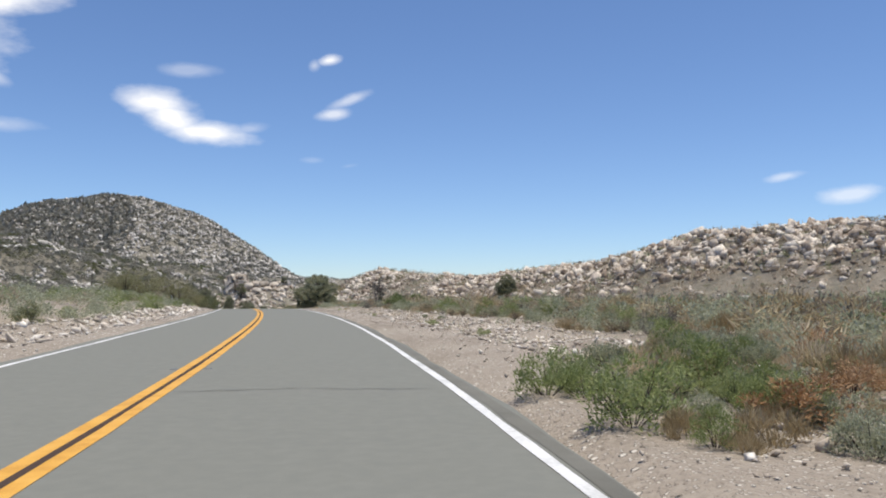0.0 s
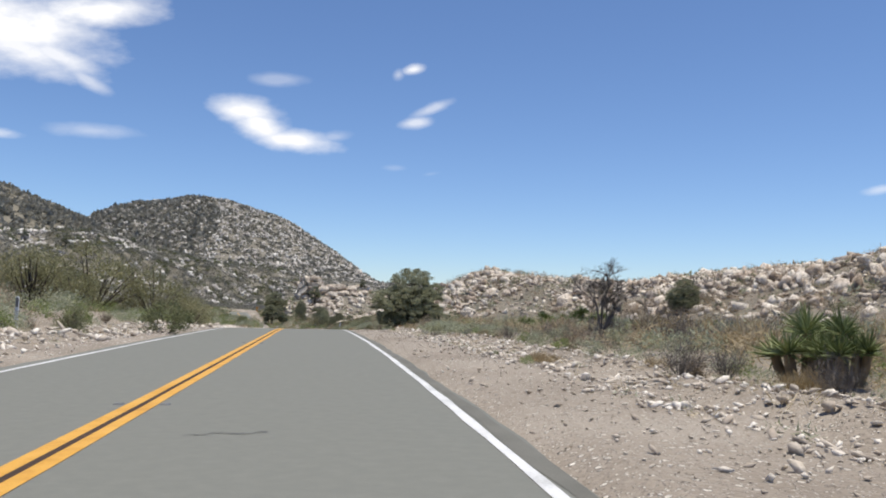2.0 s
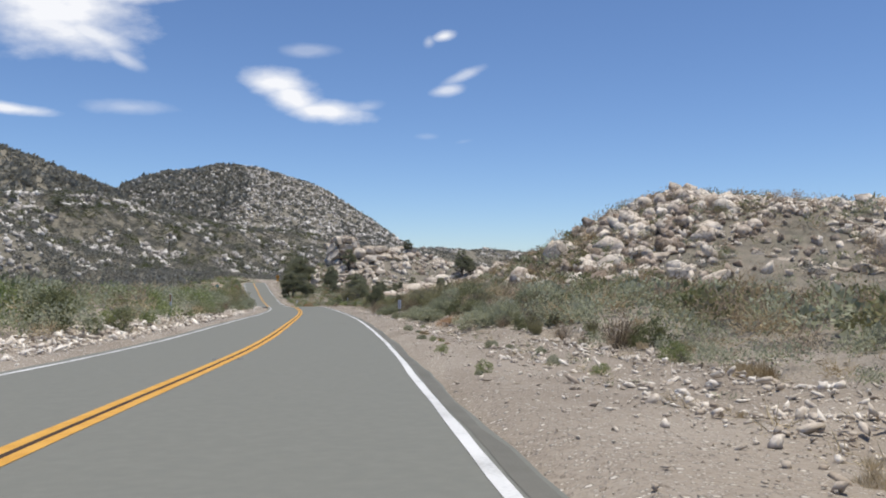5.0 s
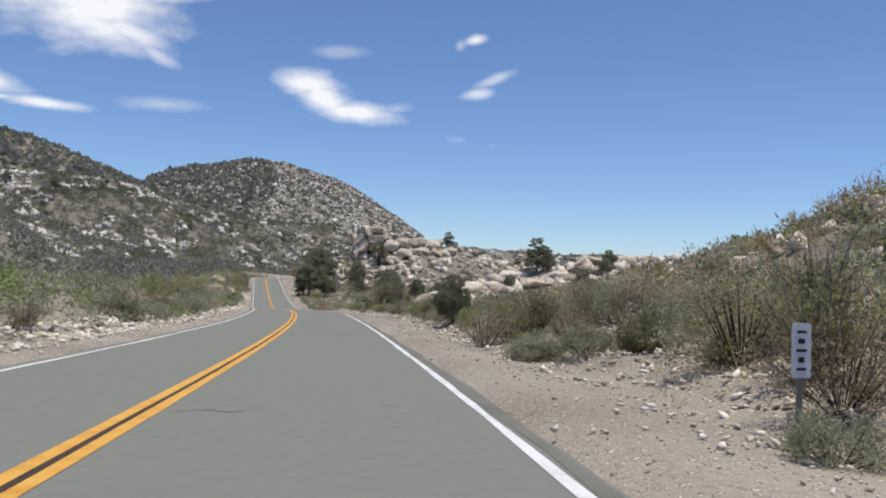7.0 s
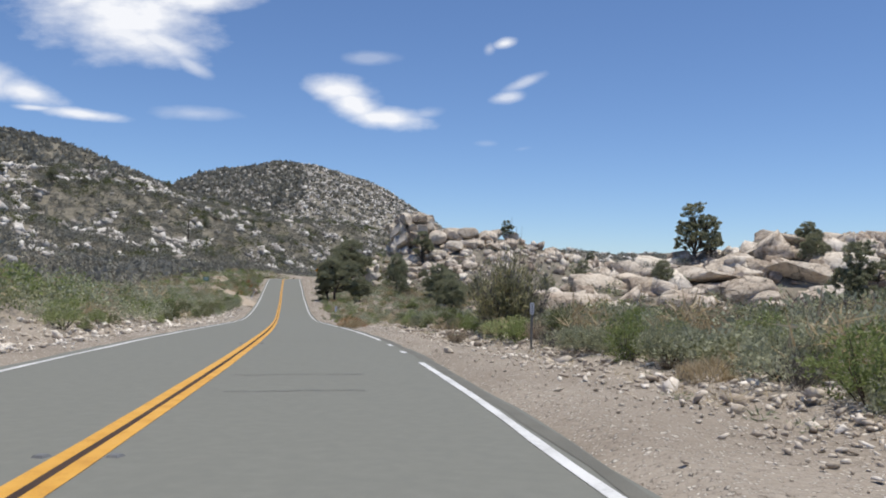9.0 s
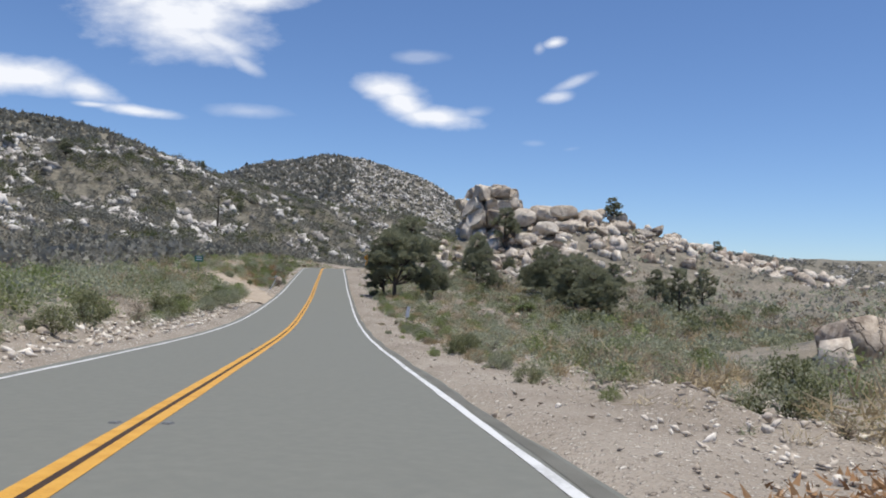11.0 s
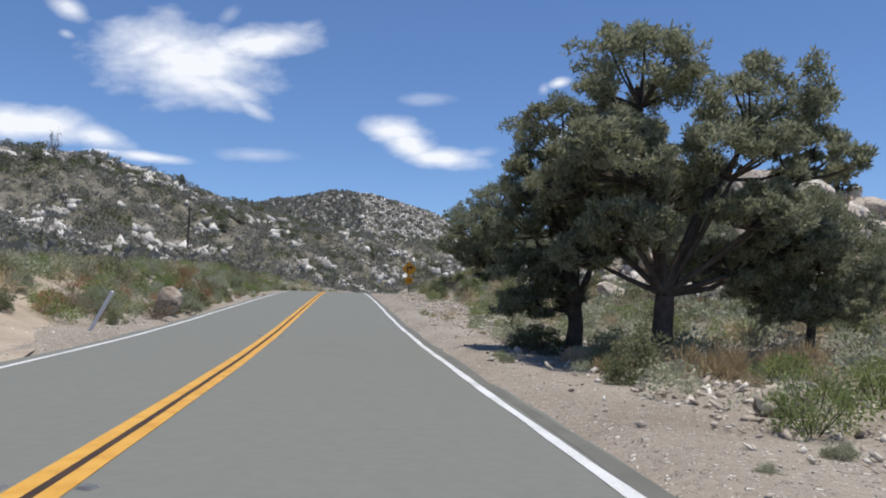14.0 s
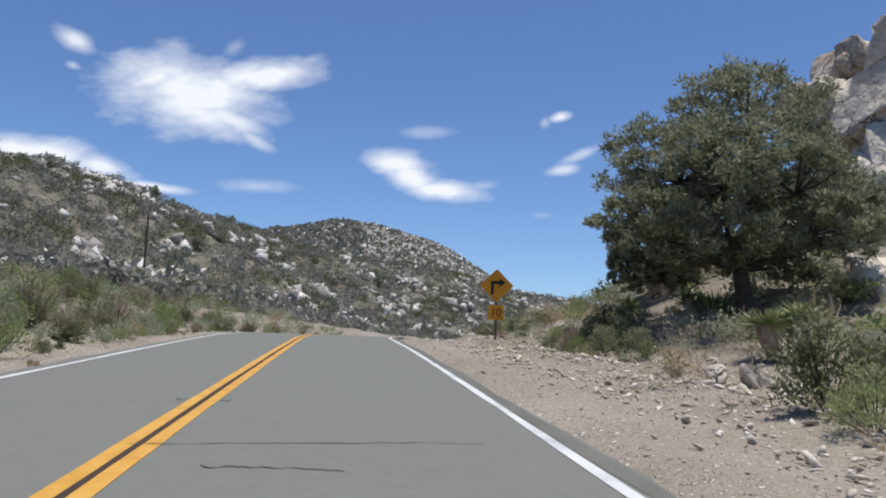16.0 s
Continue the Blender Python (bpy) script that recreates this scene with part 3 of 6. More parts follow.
def boulder_shape(sub, seed, cuts=10, keep=0.42, lump=0.05):
    """A block cut by random joints: returns corners and triangles of about unit radius."""
    g = np.random.RandomState(seed)
    v, f = ICO[sub][0].copy(), ICO[sub][1]
    if sub == 0:
        return v * g.uniform(0.65, 1.1, (6, 1)) + g.normal(0, 0.12, (6, 3)), f
    for _ in range(cuts):
        n = g.normal(size=3)
        n /= np.linalg.norm(n)
        over = np.maximum(v @ n - g.uniform(keep, keep + 0.35), 0)
        v -= over[:, None] * n[None] * g.uniform(0.9, 1.0)
    for k in range(5):
        w, ph = g.normal(size=3) * (2 + k * 2.2), g.uniform(0, 6.28)
        v *= (1 + lump / (1 + 0.4 * k) * np.sin(v @ w + ph))[:, None]
    return v / np.abs(v).max(0) * 0.95, f


def block_shape(sub, seed, boxy=0.4, lump=0.02, cuts=6, reach=(0.9, 1.3)):
    """A joint-bounded block with worn edges: a box rounded by weather, with a few spalled corners."""
    g = np.random.RandomState(seed)
    v, f = ICO[sub][0].copy(), ICO[sub][1]
    v = np.sign(v) * np.abs(v) ** boxy
    v[:, 0] += 0.22 * g.normal() * v[:, 2]
    v[:, 1] += 0.22 * g.normal() * v[:, 2]
    v[:, 0] *= 1 - 0.16 * g.uniform(-0.6, 1) * v[:, 2]
    for _ in range(cuts):
        n = g.normal(size=3)
        n /= np.linalg.norm(n)
        over = np.maximum(v @ n - g.uniform(*reach), 0)
        v -= over[:, None] * n[None] * g.uniform(0.85, 1.0)
    for k in range(9):
        w, ph = g.normal(size=3) * (2.5 + k * 2.6), g.uniform(0, 6.28)
        v *= (1 + lump / (1 + 0.5 * k) * np.sin(v @ w + ph))[:, None]
    return v / np.abs(v).max(0) * 0.97, f


def chip_shape(seed, n=15):
    """A broken stone: the hull of a few random points on a rounded box."""
    g = np.random.RandomState(seed)
    p = g.normal(size=(n, 3))
    p /= np.abs(p).max(1)[:, None] ** 0.7 * np.linalg.norm(p, axis=1)[:, None] ** 0.3
    bm = bmesh.new()
    for q in p * g.uniform(0.72, 1.0, (n, 1)):
        bm.verts.new(q)
    out = bmesh.ops.convex_hull(bm, input=bm.verts)
    bmesh.ops.delete(bm, geom=list({q for q in out["geom_interior"] + out["geom_unused"] if isinstance(q, bmesh.types.BMVert)}), context="VERTS")
    bmesh.ops.triangulate(bm, faces=bm.faces)
    bmesh.ops.recalc_face_normals(bm, faces=bm.faces)
    bm.verts.index_update()
    v, f = np.array([q.co[:] for q in bm.verts]), np.array([[q.index for q in w.verts] for w in bm.faces])
    bm.free()
    return v, f


def turned(g, n):
    """n random turns about z with a small tilt, as matrices."""
    a = g.uniform(0, 6.283, n)
    tx, ty = g.normal(0, 0.38, n), g.normal(0, 0.38, n)
    m = np.zeros((n, 3, 3))
    m[:, 0, 0], m[:, 0, 1], m[:, 1, 0], m[:, 1, 1], m[:, 2, 2] = np.cos(a), -np.sin(a), np.sin(a), np.cos(a), 1
    t = np.zeros((n, 3, 3))
    t[:, 0, 0] = t[:, 1, 1] = t[:, 2, 2] = 1
    t[:, 0, 2], t[:, 2, 0], t[:, 1, 2], t[:, 2, 1] = tx, -tx, ty, -ty
    return m @ t


def scatter_rocks(name, x, y, size, mat, seed, sub=1, sink=0.25, flat=(0.5, 0.9), z=None):
    """Many stones joined into one mesh."""
    g = np.random.RandomState(seed)
    n = len(x)
    z = land(x, y) if z is None else z
    shapes = [boulder_shape(0, 50 + seed + k) if sub == 0 else chip_shape(50 + seed + k, 7 + 4 * sub) for k in range(10)]
    pick = g.randint(0, 10, n)
    verts, tris, base = [], [], 0
    turn = turned(g, n)
    sc = np.stack([size * g.uniform(0.75, 1.75, n), size * g.uniform(0.5, 1.1, n), size * g.uniform(*flat, n)], 1) * 0.5
    for k in range(10):
        ids = np.where(pick == k)[0]
        v0, f0 = shapes[k]
        if not len(ids):
            continue
        v = np.einsum("nij,nvj->nvi", turn[ids], v0[None] * sc[ids][:, None, :])
        v += np.stack([x[ids], y[ids], z[ids] + size[ids] * (0.35 - sink)], 1)[:, None, :]
        verts.append(v.reshape(-1, 3))
        tris.append((f0[None] + (base + np.arange(len(ids)) * len(v0))[:, None, None]).reshape(-1, 3))
        base += len(ids) * len(v0)
    return new(name, bulk(name, np.vstack(verts), np.vstack(tris), mat))


def leaf_cloud(centres, spread, count, length, g, up=0.4, slim=0.32, squash=0.8):
    """Leaves as slim triangles round clump centres, pointing outwards and up."""
    n = len(centres) * count
    c = np.repeat(centres, count, 0)
    sp = np.repeat(np.broadcast_to(spread, len(centres)), count)
    off = g.normal(size=(n, 3))
    off /= np.linalg.norm(off, axis=1)[:, None]
    off *= (g.uniform(0, 1, n) ** 0.45)[:, None]
    off[:, 2] *= squash
    p = c + off * sp[:, None]
    way = off + g.normal(0, 0.55, (n, 3)) + np.array([0, 0, up])
    way /= np.linalg.norm(way, axis=1)[:, None]
    side = np.cross(way, g.normal(size=(n, 3)))
    side /= np.linalg.norm(side, axis=1)[:, None] + 1e-9
    ln = length * g.uniform(0.6, 1.4, n)
    v = np.empty((n, 3, 3))
    v[:, 0], v[:, 1], v[:, 2] = p - side * (ln * slim)[:, None], p + side * (ln * slim)[:, None], p + way * ln[:, None]
    return v.reshape(-1, 3), np.arange(n * 3).reshape(-1, 3)


def tube(path, radii, sides=5):
    """A tapered limb along a path."""
    path, v, f = np.array(path, float), [], []
    for i, p in enumerate(path):
        t = path[min(i + 1, len(path) - 1)] - path[max(i - 1, 0)]
        t /= np.linalg.norm(t) + 1e-9
        a = np.cross(t, (0.3, 0.9, 0.2) if abs(t[2]) > 0.8 else (0, 0, 1))
        a /= np.linalg.norm(a) + 1e-9
        b = np.cross(t, a)
        for k in range(sides):
            w = 6.283 * k / sides
            v.append(p + radii[i] * (math.cos(w) * a + math.sin(w) * b))
    for i in range(len(path) - 1):
        for k in range(sides):
            q, r = i * sides + k, i * sides + (k + 1) % sides
            f += [(q, r, r + sides), (q, r + sides, q + sides)]
    return np.array(v), np.array(f)


def joined(pieces):
    v, f, base = [], [], 0
    for pv, pf in pieces:
        v.append(pv), f.append(pf + base)
        base += len(pv)
    return np.vstack(v), np.vstack(f)


def limb(start, way, length, g, bend=0.25, n=5, lift=0.1):
    p, w, out = np.array(start, float), np.array(way, float), [np.array(start, float)]
    for _ in range(n):
        w = w + g.normal(0, bend, 3) + np.array([0, 0, lift])
        w /= np.linalg.norm(w)
        p = p + w * length / n
        out.append(p)
    return out


# ---- shrubs: one metre wide, scaled to their size ----
def shrub_meshes(kind, seed):
    """Stems and leaves of one shrub."""
    g = np.random.RandomState(seed)
    spec = {  # clumps, leaves a clump, leaf length, height, up, slimness, material
        "round": (90, 60, 0.022, 0.72, 0.6, 0.26, M_WILLOW), "sage": (70, 66, 0.034, 0.62, 0.8, 0.25, M_SAGE), "green": (42, 52, 0.044, 0.75, 0.9, 0.20, M_GREEN),
        "dark": (44, 50, 0.045, 0.80, 0.4, 0.30, M_DARKBUSH), "brown": (46, 48, 0.050, 0.85, 0.8, 0.09, M_BROWN),
        "straw": (20, 56, 0.14, 0.45, 1.5, 0.045, M_STRAW), "rust": (42, 56, 0.05, 0.62, 0.6, 0.15, M_RUST),
        "willow": (60, 52, 0.045, 1.0, 1.0, 0.15, M_WILLOW), "twig": (44, 28, 0.07, 0.9, 1.0, 0.05, M_DEAD)}[kind]
    clumps, per, ln, high, up, slim, mat = spec
    stems = []
    if kind in ("willow", "brown", "twig"):
        # thin shoots fanning up from the base, leafy along their middle, bare at the tips
        c = []
        for k in range(clumps):
            a, t = g.uniform(0, 6.283), g.uniform(0.05, 1) ** 0.7 * (0.62 if kind == "willow" else 0.85)
            path = limb((0, 0, -0.05), (math.cos(a) * math.sin(t), math.sin(a) * math.sin(t), math.cos(t)), high * g.uniform(0.6, 1.0) * (1.05 - 0.3 * t), g, 0.09, 5, 0.03)
            stems.append(tube([path[0], path[2], path[3], path[5]], [0.0, 0.0045, 0.0032, 0.0012], 3))
            for u in (1.5, 2, 2.5, 3, 3.5) if kind == "willow" else (2, 3, 4):
                p = np.array(path[int(u)]) * (1 - u % 1) + np.array(path[int(u) + 1]) * (u % 1)
                c.append(p + g.normal(0, 0.02, 3))
        c = np.array(c)
        leaves = leaf_cloud(c, 0.075, max(6, per // 4), ln, g, up, slim, 0.9)
    else:
        a, r = g.uniform(0, 6.283, clumps), 0.40 * np.sqrt(g.uniform(0.02, 1, clumps))
        h = high * (1 - (r / 0.47) ** 2) ** 0.5 * g.uniform(0.06, 1.0, clumps) ** 0.6
        c = np.stack([r * np.cos(a), r * np.sin(a), np.maximum(h - 0.07, 0.05)], 1)
        leaves = leaf_cloud(c, 0.125 if kind != "straw" else 0.11, per, ln, g, up, slim, 0.75)
        for k in range(0, clumps, 3):
            stems.append(tube([(0, 0, -0.05), c[k] * np.array([0.55, 0.55, 0.5]), c[k]], [0.0, 0.008, 0.004], 3))
    sv, sf = joined(stems)
    foot = np.where(np.abs(sv - np.array([0, 0, -0.05])).max(1) < 1e-6)[0]
    sf = np.where(np.isin(sf, foot), foot[0], sf)                     # the stems grow out of one root
    sf = sf[(sf[:, 0] != sf[:, 1]) & (sf[:, 1] != sf[:, 2]) & (sf[:, 2] != sf[:, 0])]
    return bulk(kind + "_leaves", *leaves, mat), bulk(kind + "_stems", sv, sf, M_DEAD if kind in ("twig", "willow") else M_BARK)


SHRUBS = {}
SHRUB_TEXT = {
    "sage": ("sagebrush", "low grey-green sagebrush on stony desert ground", "shrub"),
    "green": ("green_bush", "fresh green leafy bush on stony ground", "shrub"),
    "dark": ("chaparral_bush", "dark olive-green chaparral bush among pale rocks", "shrub"),
    "brown": ("twiggy_bush", "dry brown twiggy bush with sparse leaves", "shrub"),
    "straw": ("grass_tuft", "dry straw-coloured grass tuft beside the gravel", "grass"),
    "rust": ("dry_weed", "rust-brown dried weed clump on stony ground", "shrub"),
    "willow": ("tall_bush", "tall green bush with thin upright stems", "shrub"),
    "round": ("rounded_bush", "large rounded olive-brown bush behind roadside stones", "shrub"),
    "twig": ("bare_bush", "bare grey twiggy bush without leaves", "shrub")}


def shrub(kind, x, y, wide, tall=None, g=random, z=None):
    """A shrub standing on the ground, wide and tall in metres."""
    var = g.randrange(4)
    if (kind, var) not in SHRUBS:
        SHRUBS[kind, var] = shrub_meshes(kind, 100 + 7 * var + sum(map(ord, kind)))
    leaves, stems = SHRUBS[kind, var]
    name, label, cat = SHRUB_TEXT[kind]
    ob = new(name, leaves)
    high = {"sage": 0.62, "green": 0.75, "dark": 0.8, "brown": 0.85, "straw": 0.45, "rust": 0.62, "willow": 1.0, "twig": 0.9, "round": 0.72}[kind] + 0.1
    s = wide * 0.95
    ob.matrix_basis = Matrix.LocRotScale((x, y, (ground_z(x, y) if z is None else z) - 0.03), Euler((0, 0, g.uniform(0, 6.28))), (s, s * g.uniform(0.85, 1.1), (tall / high) if tall else s * g.uniform(0.85, 1.15)))
    tagged(ob, label, cat, "desert shrubs")
    part("branchwork", stems, ob, "thin woody stems")
    return ob


# ---- pinyon pines ----
def crown_lobes(g, spread, ring, low, tops=1):
    """The large rounded masses of a crown: x, y, z, half width, half height."""
    out = []
    for k in range(tops):
        a = 3.14 * k
        r = 0.0 if tops == 1 else spread * 0.42
        out.append((r * math.cos(a), r * math.sin(a), 0.82 - 0.05 * k, spread * (0.50 if tops == 1 else 0.44), 0.16))
    for z, reach, n, half in ((0.58, 0.55, ring, 0.40), (0.36, 0.72, ring + 1, 0.34), (0.18, 0.70, ring + 2, 0.30)):
        if z < low:
            continue
        turn = g.uniform(0, 6.283)
        for k in range(n):
            a = turn + 6.283 * (k + g.uniform(-0.25, 0.25)) / n
            r = spread * reach * g.uniform(0.75, 1.15)
            w = spread * half * g.uniform(0.8, 1.2)
            out.append((r * math.cos(a), r * math.sin(a), z + g.uniform(-0.07, 0.07), w, w * g.uniform(0.55, 0.75) + 0.02))
    return out


def pine_meshes(seed, spread=0.5, ring=5, low=0.3, tops=1, pads=15, tufts=8, needles=36, needle=0.017, open_share=0.12, lobes=None):
    """Trunk and crown of a pine one metre high; foliage sits in pads on the outside of rounded masses, with gaps between."""
    g = np.random.RandomState(seed)
    lobes = lobes or crown_lobes(g, spread, ring, low, tops)
    fork = np.array([g.normal(0, 0.02), g.normal(0, 0.02), g.uniform(0.16, 0.24)])
    wood = [tube([(0, 0, -0.04), fork * 0.5 + np.array([g.normal(0, 0.01), 0, 0]), fork], [0.040, 0.030, 0.027], 8)]
    spots, wide = [], []
    for i, (lx, ly, lz, half, high) in enumerate(lobes):
        mid = np.array([lx, ly, lz])
        bow = fork * 0.55 + mid * 0.45 + np.array([g.normal(0, 0.02), g.normal(0, 0.02), 0.03 if i < tops else -0.02])
        thick = 0.020 if i < tops else 0.011
        wood.append(tube([fork, bow, mid - np.array([0, 0, high * 0.3])], [thick, thick * 0.75, thick * 0.4], 6))
        n = int(pads * (half / 0.2) ** 1.2)
        for k in range(n):
            u = 1 - 1.62 * (k + 0.5) / n
            a = 2.4 * k + g.uniform(-0.4, 0.4)
            r = math.sqrt(max(0, 1 - u * u)) * g.uniform(0.62, 1.08)
            p = mid + np.array([half * r * math.cos(a), half * r * math.sin(a), high * u * g.uniform(0.75, 1.1)])
            hidden = any(((p[0] - q[0]) ** 2 + (p[1] - q[1]) ** 2) / q[3] ** 2 + ((p[2] - q[2]) / q[4]) ** 2 < 0.5 for j, q in enumerate(lobes) if j != i)
            if hidden or g.uniform() < open_share:
                continue
            spots.append(p), wide.append(half * g.uniform(0.24, 0.38))
            if k % 2 == 0:
                start = mid * 0.7 + bow * 0.3
                wood.append(tube([start, start * 0.45 + p * 0.55 + np.array([0, 0, -0.012]), p], [0.006, 0.0042, 0.002], 4))
    spots, wide = np.array(spots), np.array(wide)
    off = g.normal(size=(len(spots), tufts, 3))
    off /= np.linalg.norm(off, axis=2)[:, :, None] / g.uniform(0.35, 1.0, (len(spots), tufts))[:, :, None]
    off[:, :, 2] *= 0.6
    centres = (spots[:, None] + off * wide[:, None, None]).reshape(-1, 3)
    crown = leaf_cloud(centres, np.repeat(wide * 0.42, tufts), needles, needle, g, 0.55, 0.2, 0.75)
    wv, wf = joined(wood)
    return bulk("crown", *crown, M_PINE), bulk("trunk", wv, wf, M_BARK)


PINES = [pine_meshes(11, 0.50, 5, 0.3, 1, 26, 9, 34, 0.018, 0.05), pine_meshes(12, 0.50, 6, 0.1, 1, 22, 9, 36, 0.021, 0.02), pine_meshes(13, 0.34, 4, 0.3, 1, 22, 8, 26, 0.026, 0.1), pine_meshes(14, 0.54, 5, 0.1, 2, 28, 9, 40, 0.0155, 0.06), pine_meshes(15, 0.34, 3, 0.4, 1, 10, 7, 24, 0.032, 0.25)]
# two large roadside pines with crowns of their own, in metres: sideways, away, up, half width, half height
TWIN_TOP = [(-0.5, 0.0, 5.7, 1.2, 0.85), (2.2, 0.3, 5.3, 1.25, 0.9), (2.9, -0.2, 4.1, 0.75, 0.6), (1.3, -0.7, 4.0, 1.1, 0.65), (-1.0, -0.6, 3.9, 1.1, 0.75), (-1.7, 0.6, 3.7, 0.75, 0.65), (-0.8, -0.7, 2.6, 0.85, 0.45), (1.6, -0.9, 2.9, 0.9, 0.45), (1.8, 0.8, 2.0, 0.9, 0.45), (2.7, 0.6, 2.5, 0.9, 0.6), (-1.4, 0.4, 2.2, 0.7, 0.5), (0.4, 1.5, 3.6, 1.2, 0.7), (-0.6, 1.4, 4.8, 0.9, 0.6)]
LEANING = [(-0.3, 0.1, 5.0, 1.0, 0.7), (-0.75, 0.0, 3.9, 0.95, 0.65), (-0.95, 0.2, 2.9, 0.85, 0.55), (-0.3, -0.5, 3.0, 0.75, 0.45), (0.7, 0.1, 3.9, 0.8, 0.5), (0.8, 0.8, 2.6, 0.8, 0.5), (-0.8, 0.3, 1.8, 0.9, 0.5), (0.2, 1.1, 3.3, 0.95, 0.6), (-0.4, 0.0, 1.3, 0.65, 0.35), (-0.9, 0.2, 1.0, 0.75, 0.35)]
for n, high, shape in ((16, 6.6, TWIN_TOP), (17, 5.8, LEANING)):
    PINES.append(pine_meshes(n, tops=2, pads=46, tufts=10, needles=42, needle=0.0145, open_share=0.24, lobes=[tuple(c / high for c in q) for q in shape]))


def pine(kind, x, y, tall, wide=None, label="dense dark green pinyon pine on rocky ground", turn=0.0, z=None):
    tree = new("pinyon_pine")
    spread = (1.06, 1.06, 0.8, 1.2, 0.72, 1, 1)[kind]
    sx = wide / spread if wide else tall
    tree.matrix_basis = Matrix.LocRotScale((x, y, ground_z(x, y) if z is None else z), Euler((0, 0, turn)), (sx, sx, tall))
    tagged(tree, label, "tree", "pines")
    part("crown", PINES[kind][0], tree, "lumpy crown of dark needles")
    part("trunk", PINES[kind][1], tree, "dark bark trunk with limbs")
    return tree


# ---- dead trees, yuccas ----
def dead_tree_mesh(seed, depth=5, first=0.28, spread=0.75, thick=0.042):
    g = np.random.RandomState(seed)
    out, low = [], []

    def grow(p, w, ln, r, level):
        path = limb(p, w, ln, g, 0.16, 4, 0.02)
        (low if level > depth - 3 else out).append(tube(path, np.linspace(r, r * 0.66, len(path)), 5 if level > 2 else 3))
        if level == 0:
            return
        end = np.array(path[-1])
        way = end - np.array(path[-2])
        way /= np.linalg.norm(way)
        for k in range(3 if level > 1 else 4):
            nw = way + g.normal(0, spread, 3) + np.array([0, 0, 0.12])
            grow(path[-1 - (k % 3)], nw / np.linalg.norm(nw), ln * g.uniform(0.62, 0.85), r * 0.58, level - 1)
    for k in range(3):
        grow((0, 0, -0.02), np.array([g.normal(0, 0.35), g.normal(0, 0.35), 1.0]), first, thick, depth - 1)
    v, f = joined(low + out)
    split = sum(len(q[1]) for q in low)
    v[:, 2] /= v[:, 2].max()
    return v, f, split


def dead_tree(made, x, y, size, label):
    """A bare tree: forked trunk below, branches above."""
    v, f, split = made
    ob = new("dead_tree")
    ob.matrix_basis = Matrix.LocRotScale((x, y, ground_z(x, y) - 0.1), None, size)
    tagged(ob, label, "tree", "dead trees")
    part("trunk", bulk("trunk", v, f[:split], M_DEAD), ob, "forked grey trunk")
    part("branchwork", bulk("branchwork", v, f[split:], M_DEAD), ob, "tangled bare branches")


def yucca_mesh(seed, heads=5):
    """Rosettes of stiff blades on short stems, one metre high."""
    g = np.random.RandomState(seed)
    blades, stems = [], []
    for k in range(heads):
        a, r = g.uniform(0, 6.283), g.uniform(0.05, 0.42)
        top = np.array([r * math.cos(a), r * math.sin(a), g.uniform(0.25, 0.72)])
        stems.append(tube([(top[0] * 0.6, top[1] * 0.6, -0.05), top * np.array([0.9, 0.9, 0.6]), top], [0.05, 0.06, 0.05], 6))
        n = 90
        w = g.normal(size=(n, 3))
        w[:, 2] = np.abs(w[:, 2]) * 1.1 - 0.25
        w /= np.linalg.norm(w, axis=1)[:, None]
        side = np.cross(w, g.normal(size=(n, 3)))
        side /= np.linalg.norm(side, axis=1)[:, None]
        ln = g.uniform(0.24, 0.36, n)
        v = np.empty((n, 3, 3))
        v[:, 0], v[:, 1], v[:, 2] = top - side * 0.016 + w * 0.02, top + side * 0.016 + w * 0.02, top + w * ln[:, None]
        blades.append((v.reshape(-1, 3), np.arange(n * 3).reshape(-1, 3)))
    return bulk("blades", *joined(blades), M_YUCCA), bulk("stems", *joined(stems), M_BROWN)


YUCCAS = [yucca_mesh(3 + k, 5 + k) for k in range(3)]


def yucca(x, y, tall, wide=None, turn=0.0):
    ob = new("yucca")
    w = wide or tall
    ob.matrix_basis = Matrix.LocRotScale((x, y, ground_z(x, y)), Euler((0, 0, turn)), (w, w, tall))
    tagged(ob, "green yucca clump with stiff spiky rosettes", "yucca", "yuccas")
    k = int(abs(x * 7 + y * 3)) % 3
    part("rosette", YUCCAS[k][0], ob, "stiff green blades")
    part("shaggy_stem", YUCCAS[k][1], ob, "short shaggy brown stems")
    return ob


# ---- boulders ----
BOULDERS = [bulk("boulder", *(block_shape(4, 200 + k, 0.5, 0.014, 12, (0.62, 1.05)) if k % 2 else boulder_shape(4, 200 + k, 13, 0.34, 0.025)), M_GRANITE) for k in range(12)]
BLOCKS = [bulk("block", *block_shape(4, 300 + k, 0.24, 0.010, 8, (0.5, 0.95)), M_GRANITE) for k in range(10)]


def boulder(x, y, z, sx, sy, sz, turn=0.0, tilt=0.0, kind=None, label="weathered tan granite boulder", group="boulders"):
    k = int(abs(x * 13.7 + y * 7.3 + z)) % 12 if kind is None else kind
    ob = new("crag_block" if "crag" in group else "boulder", (BLOCKS[k % 10] if "block" in label else BOULDERS[k]))
    ob.matrix_basis = Matrix.LocRotScale((x, y, z), Euler((tilt, tilt * 0.5, turn)), (sx / 2, sy / 2, sz / 2))
    return tagged(ob, label, "boulder", group)

# ---- the rocky ridge, the rock field and the crag: boulders one by one ----
rng = random.Random(5)
nrg = np.random.RandomState(5)
RIDGE = [(-25, 206), (-19, 195), (-13.5, 184), (8, 178), (30, 152), (44, 134), (66, 116), (110, 92)]


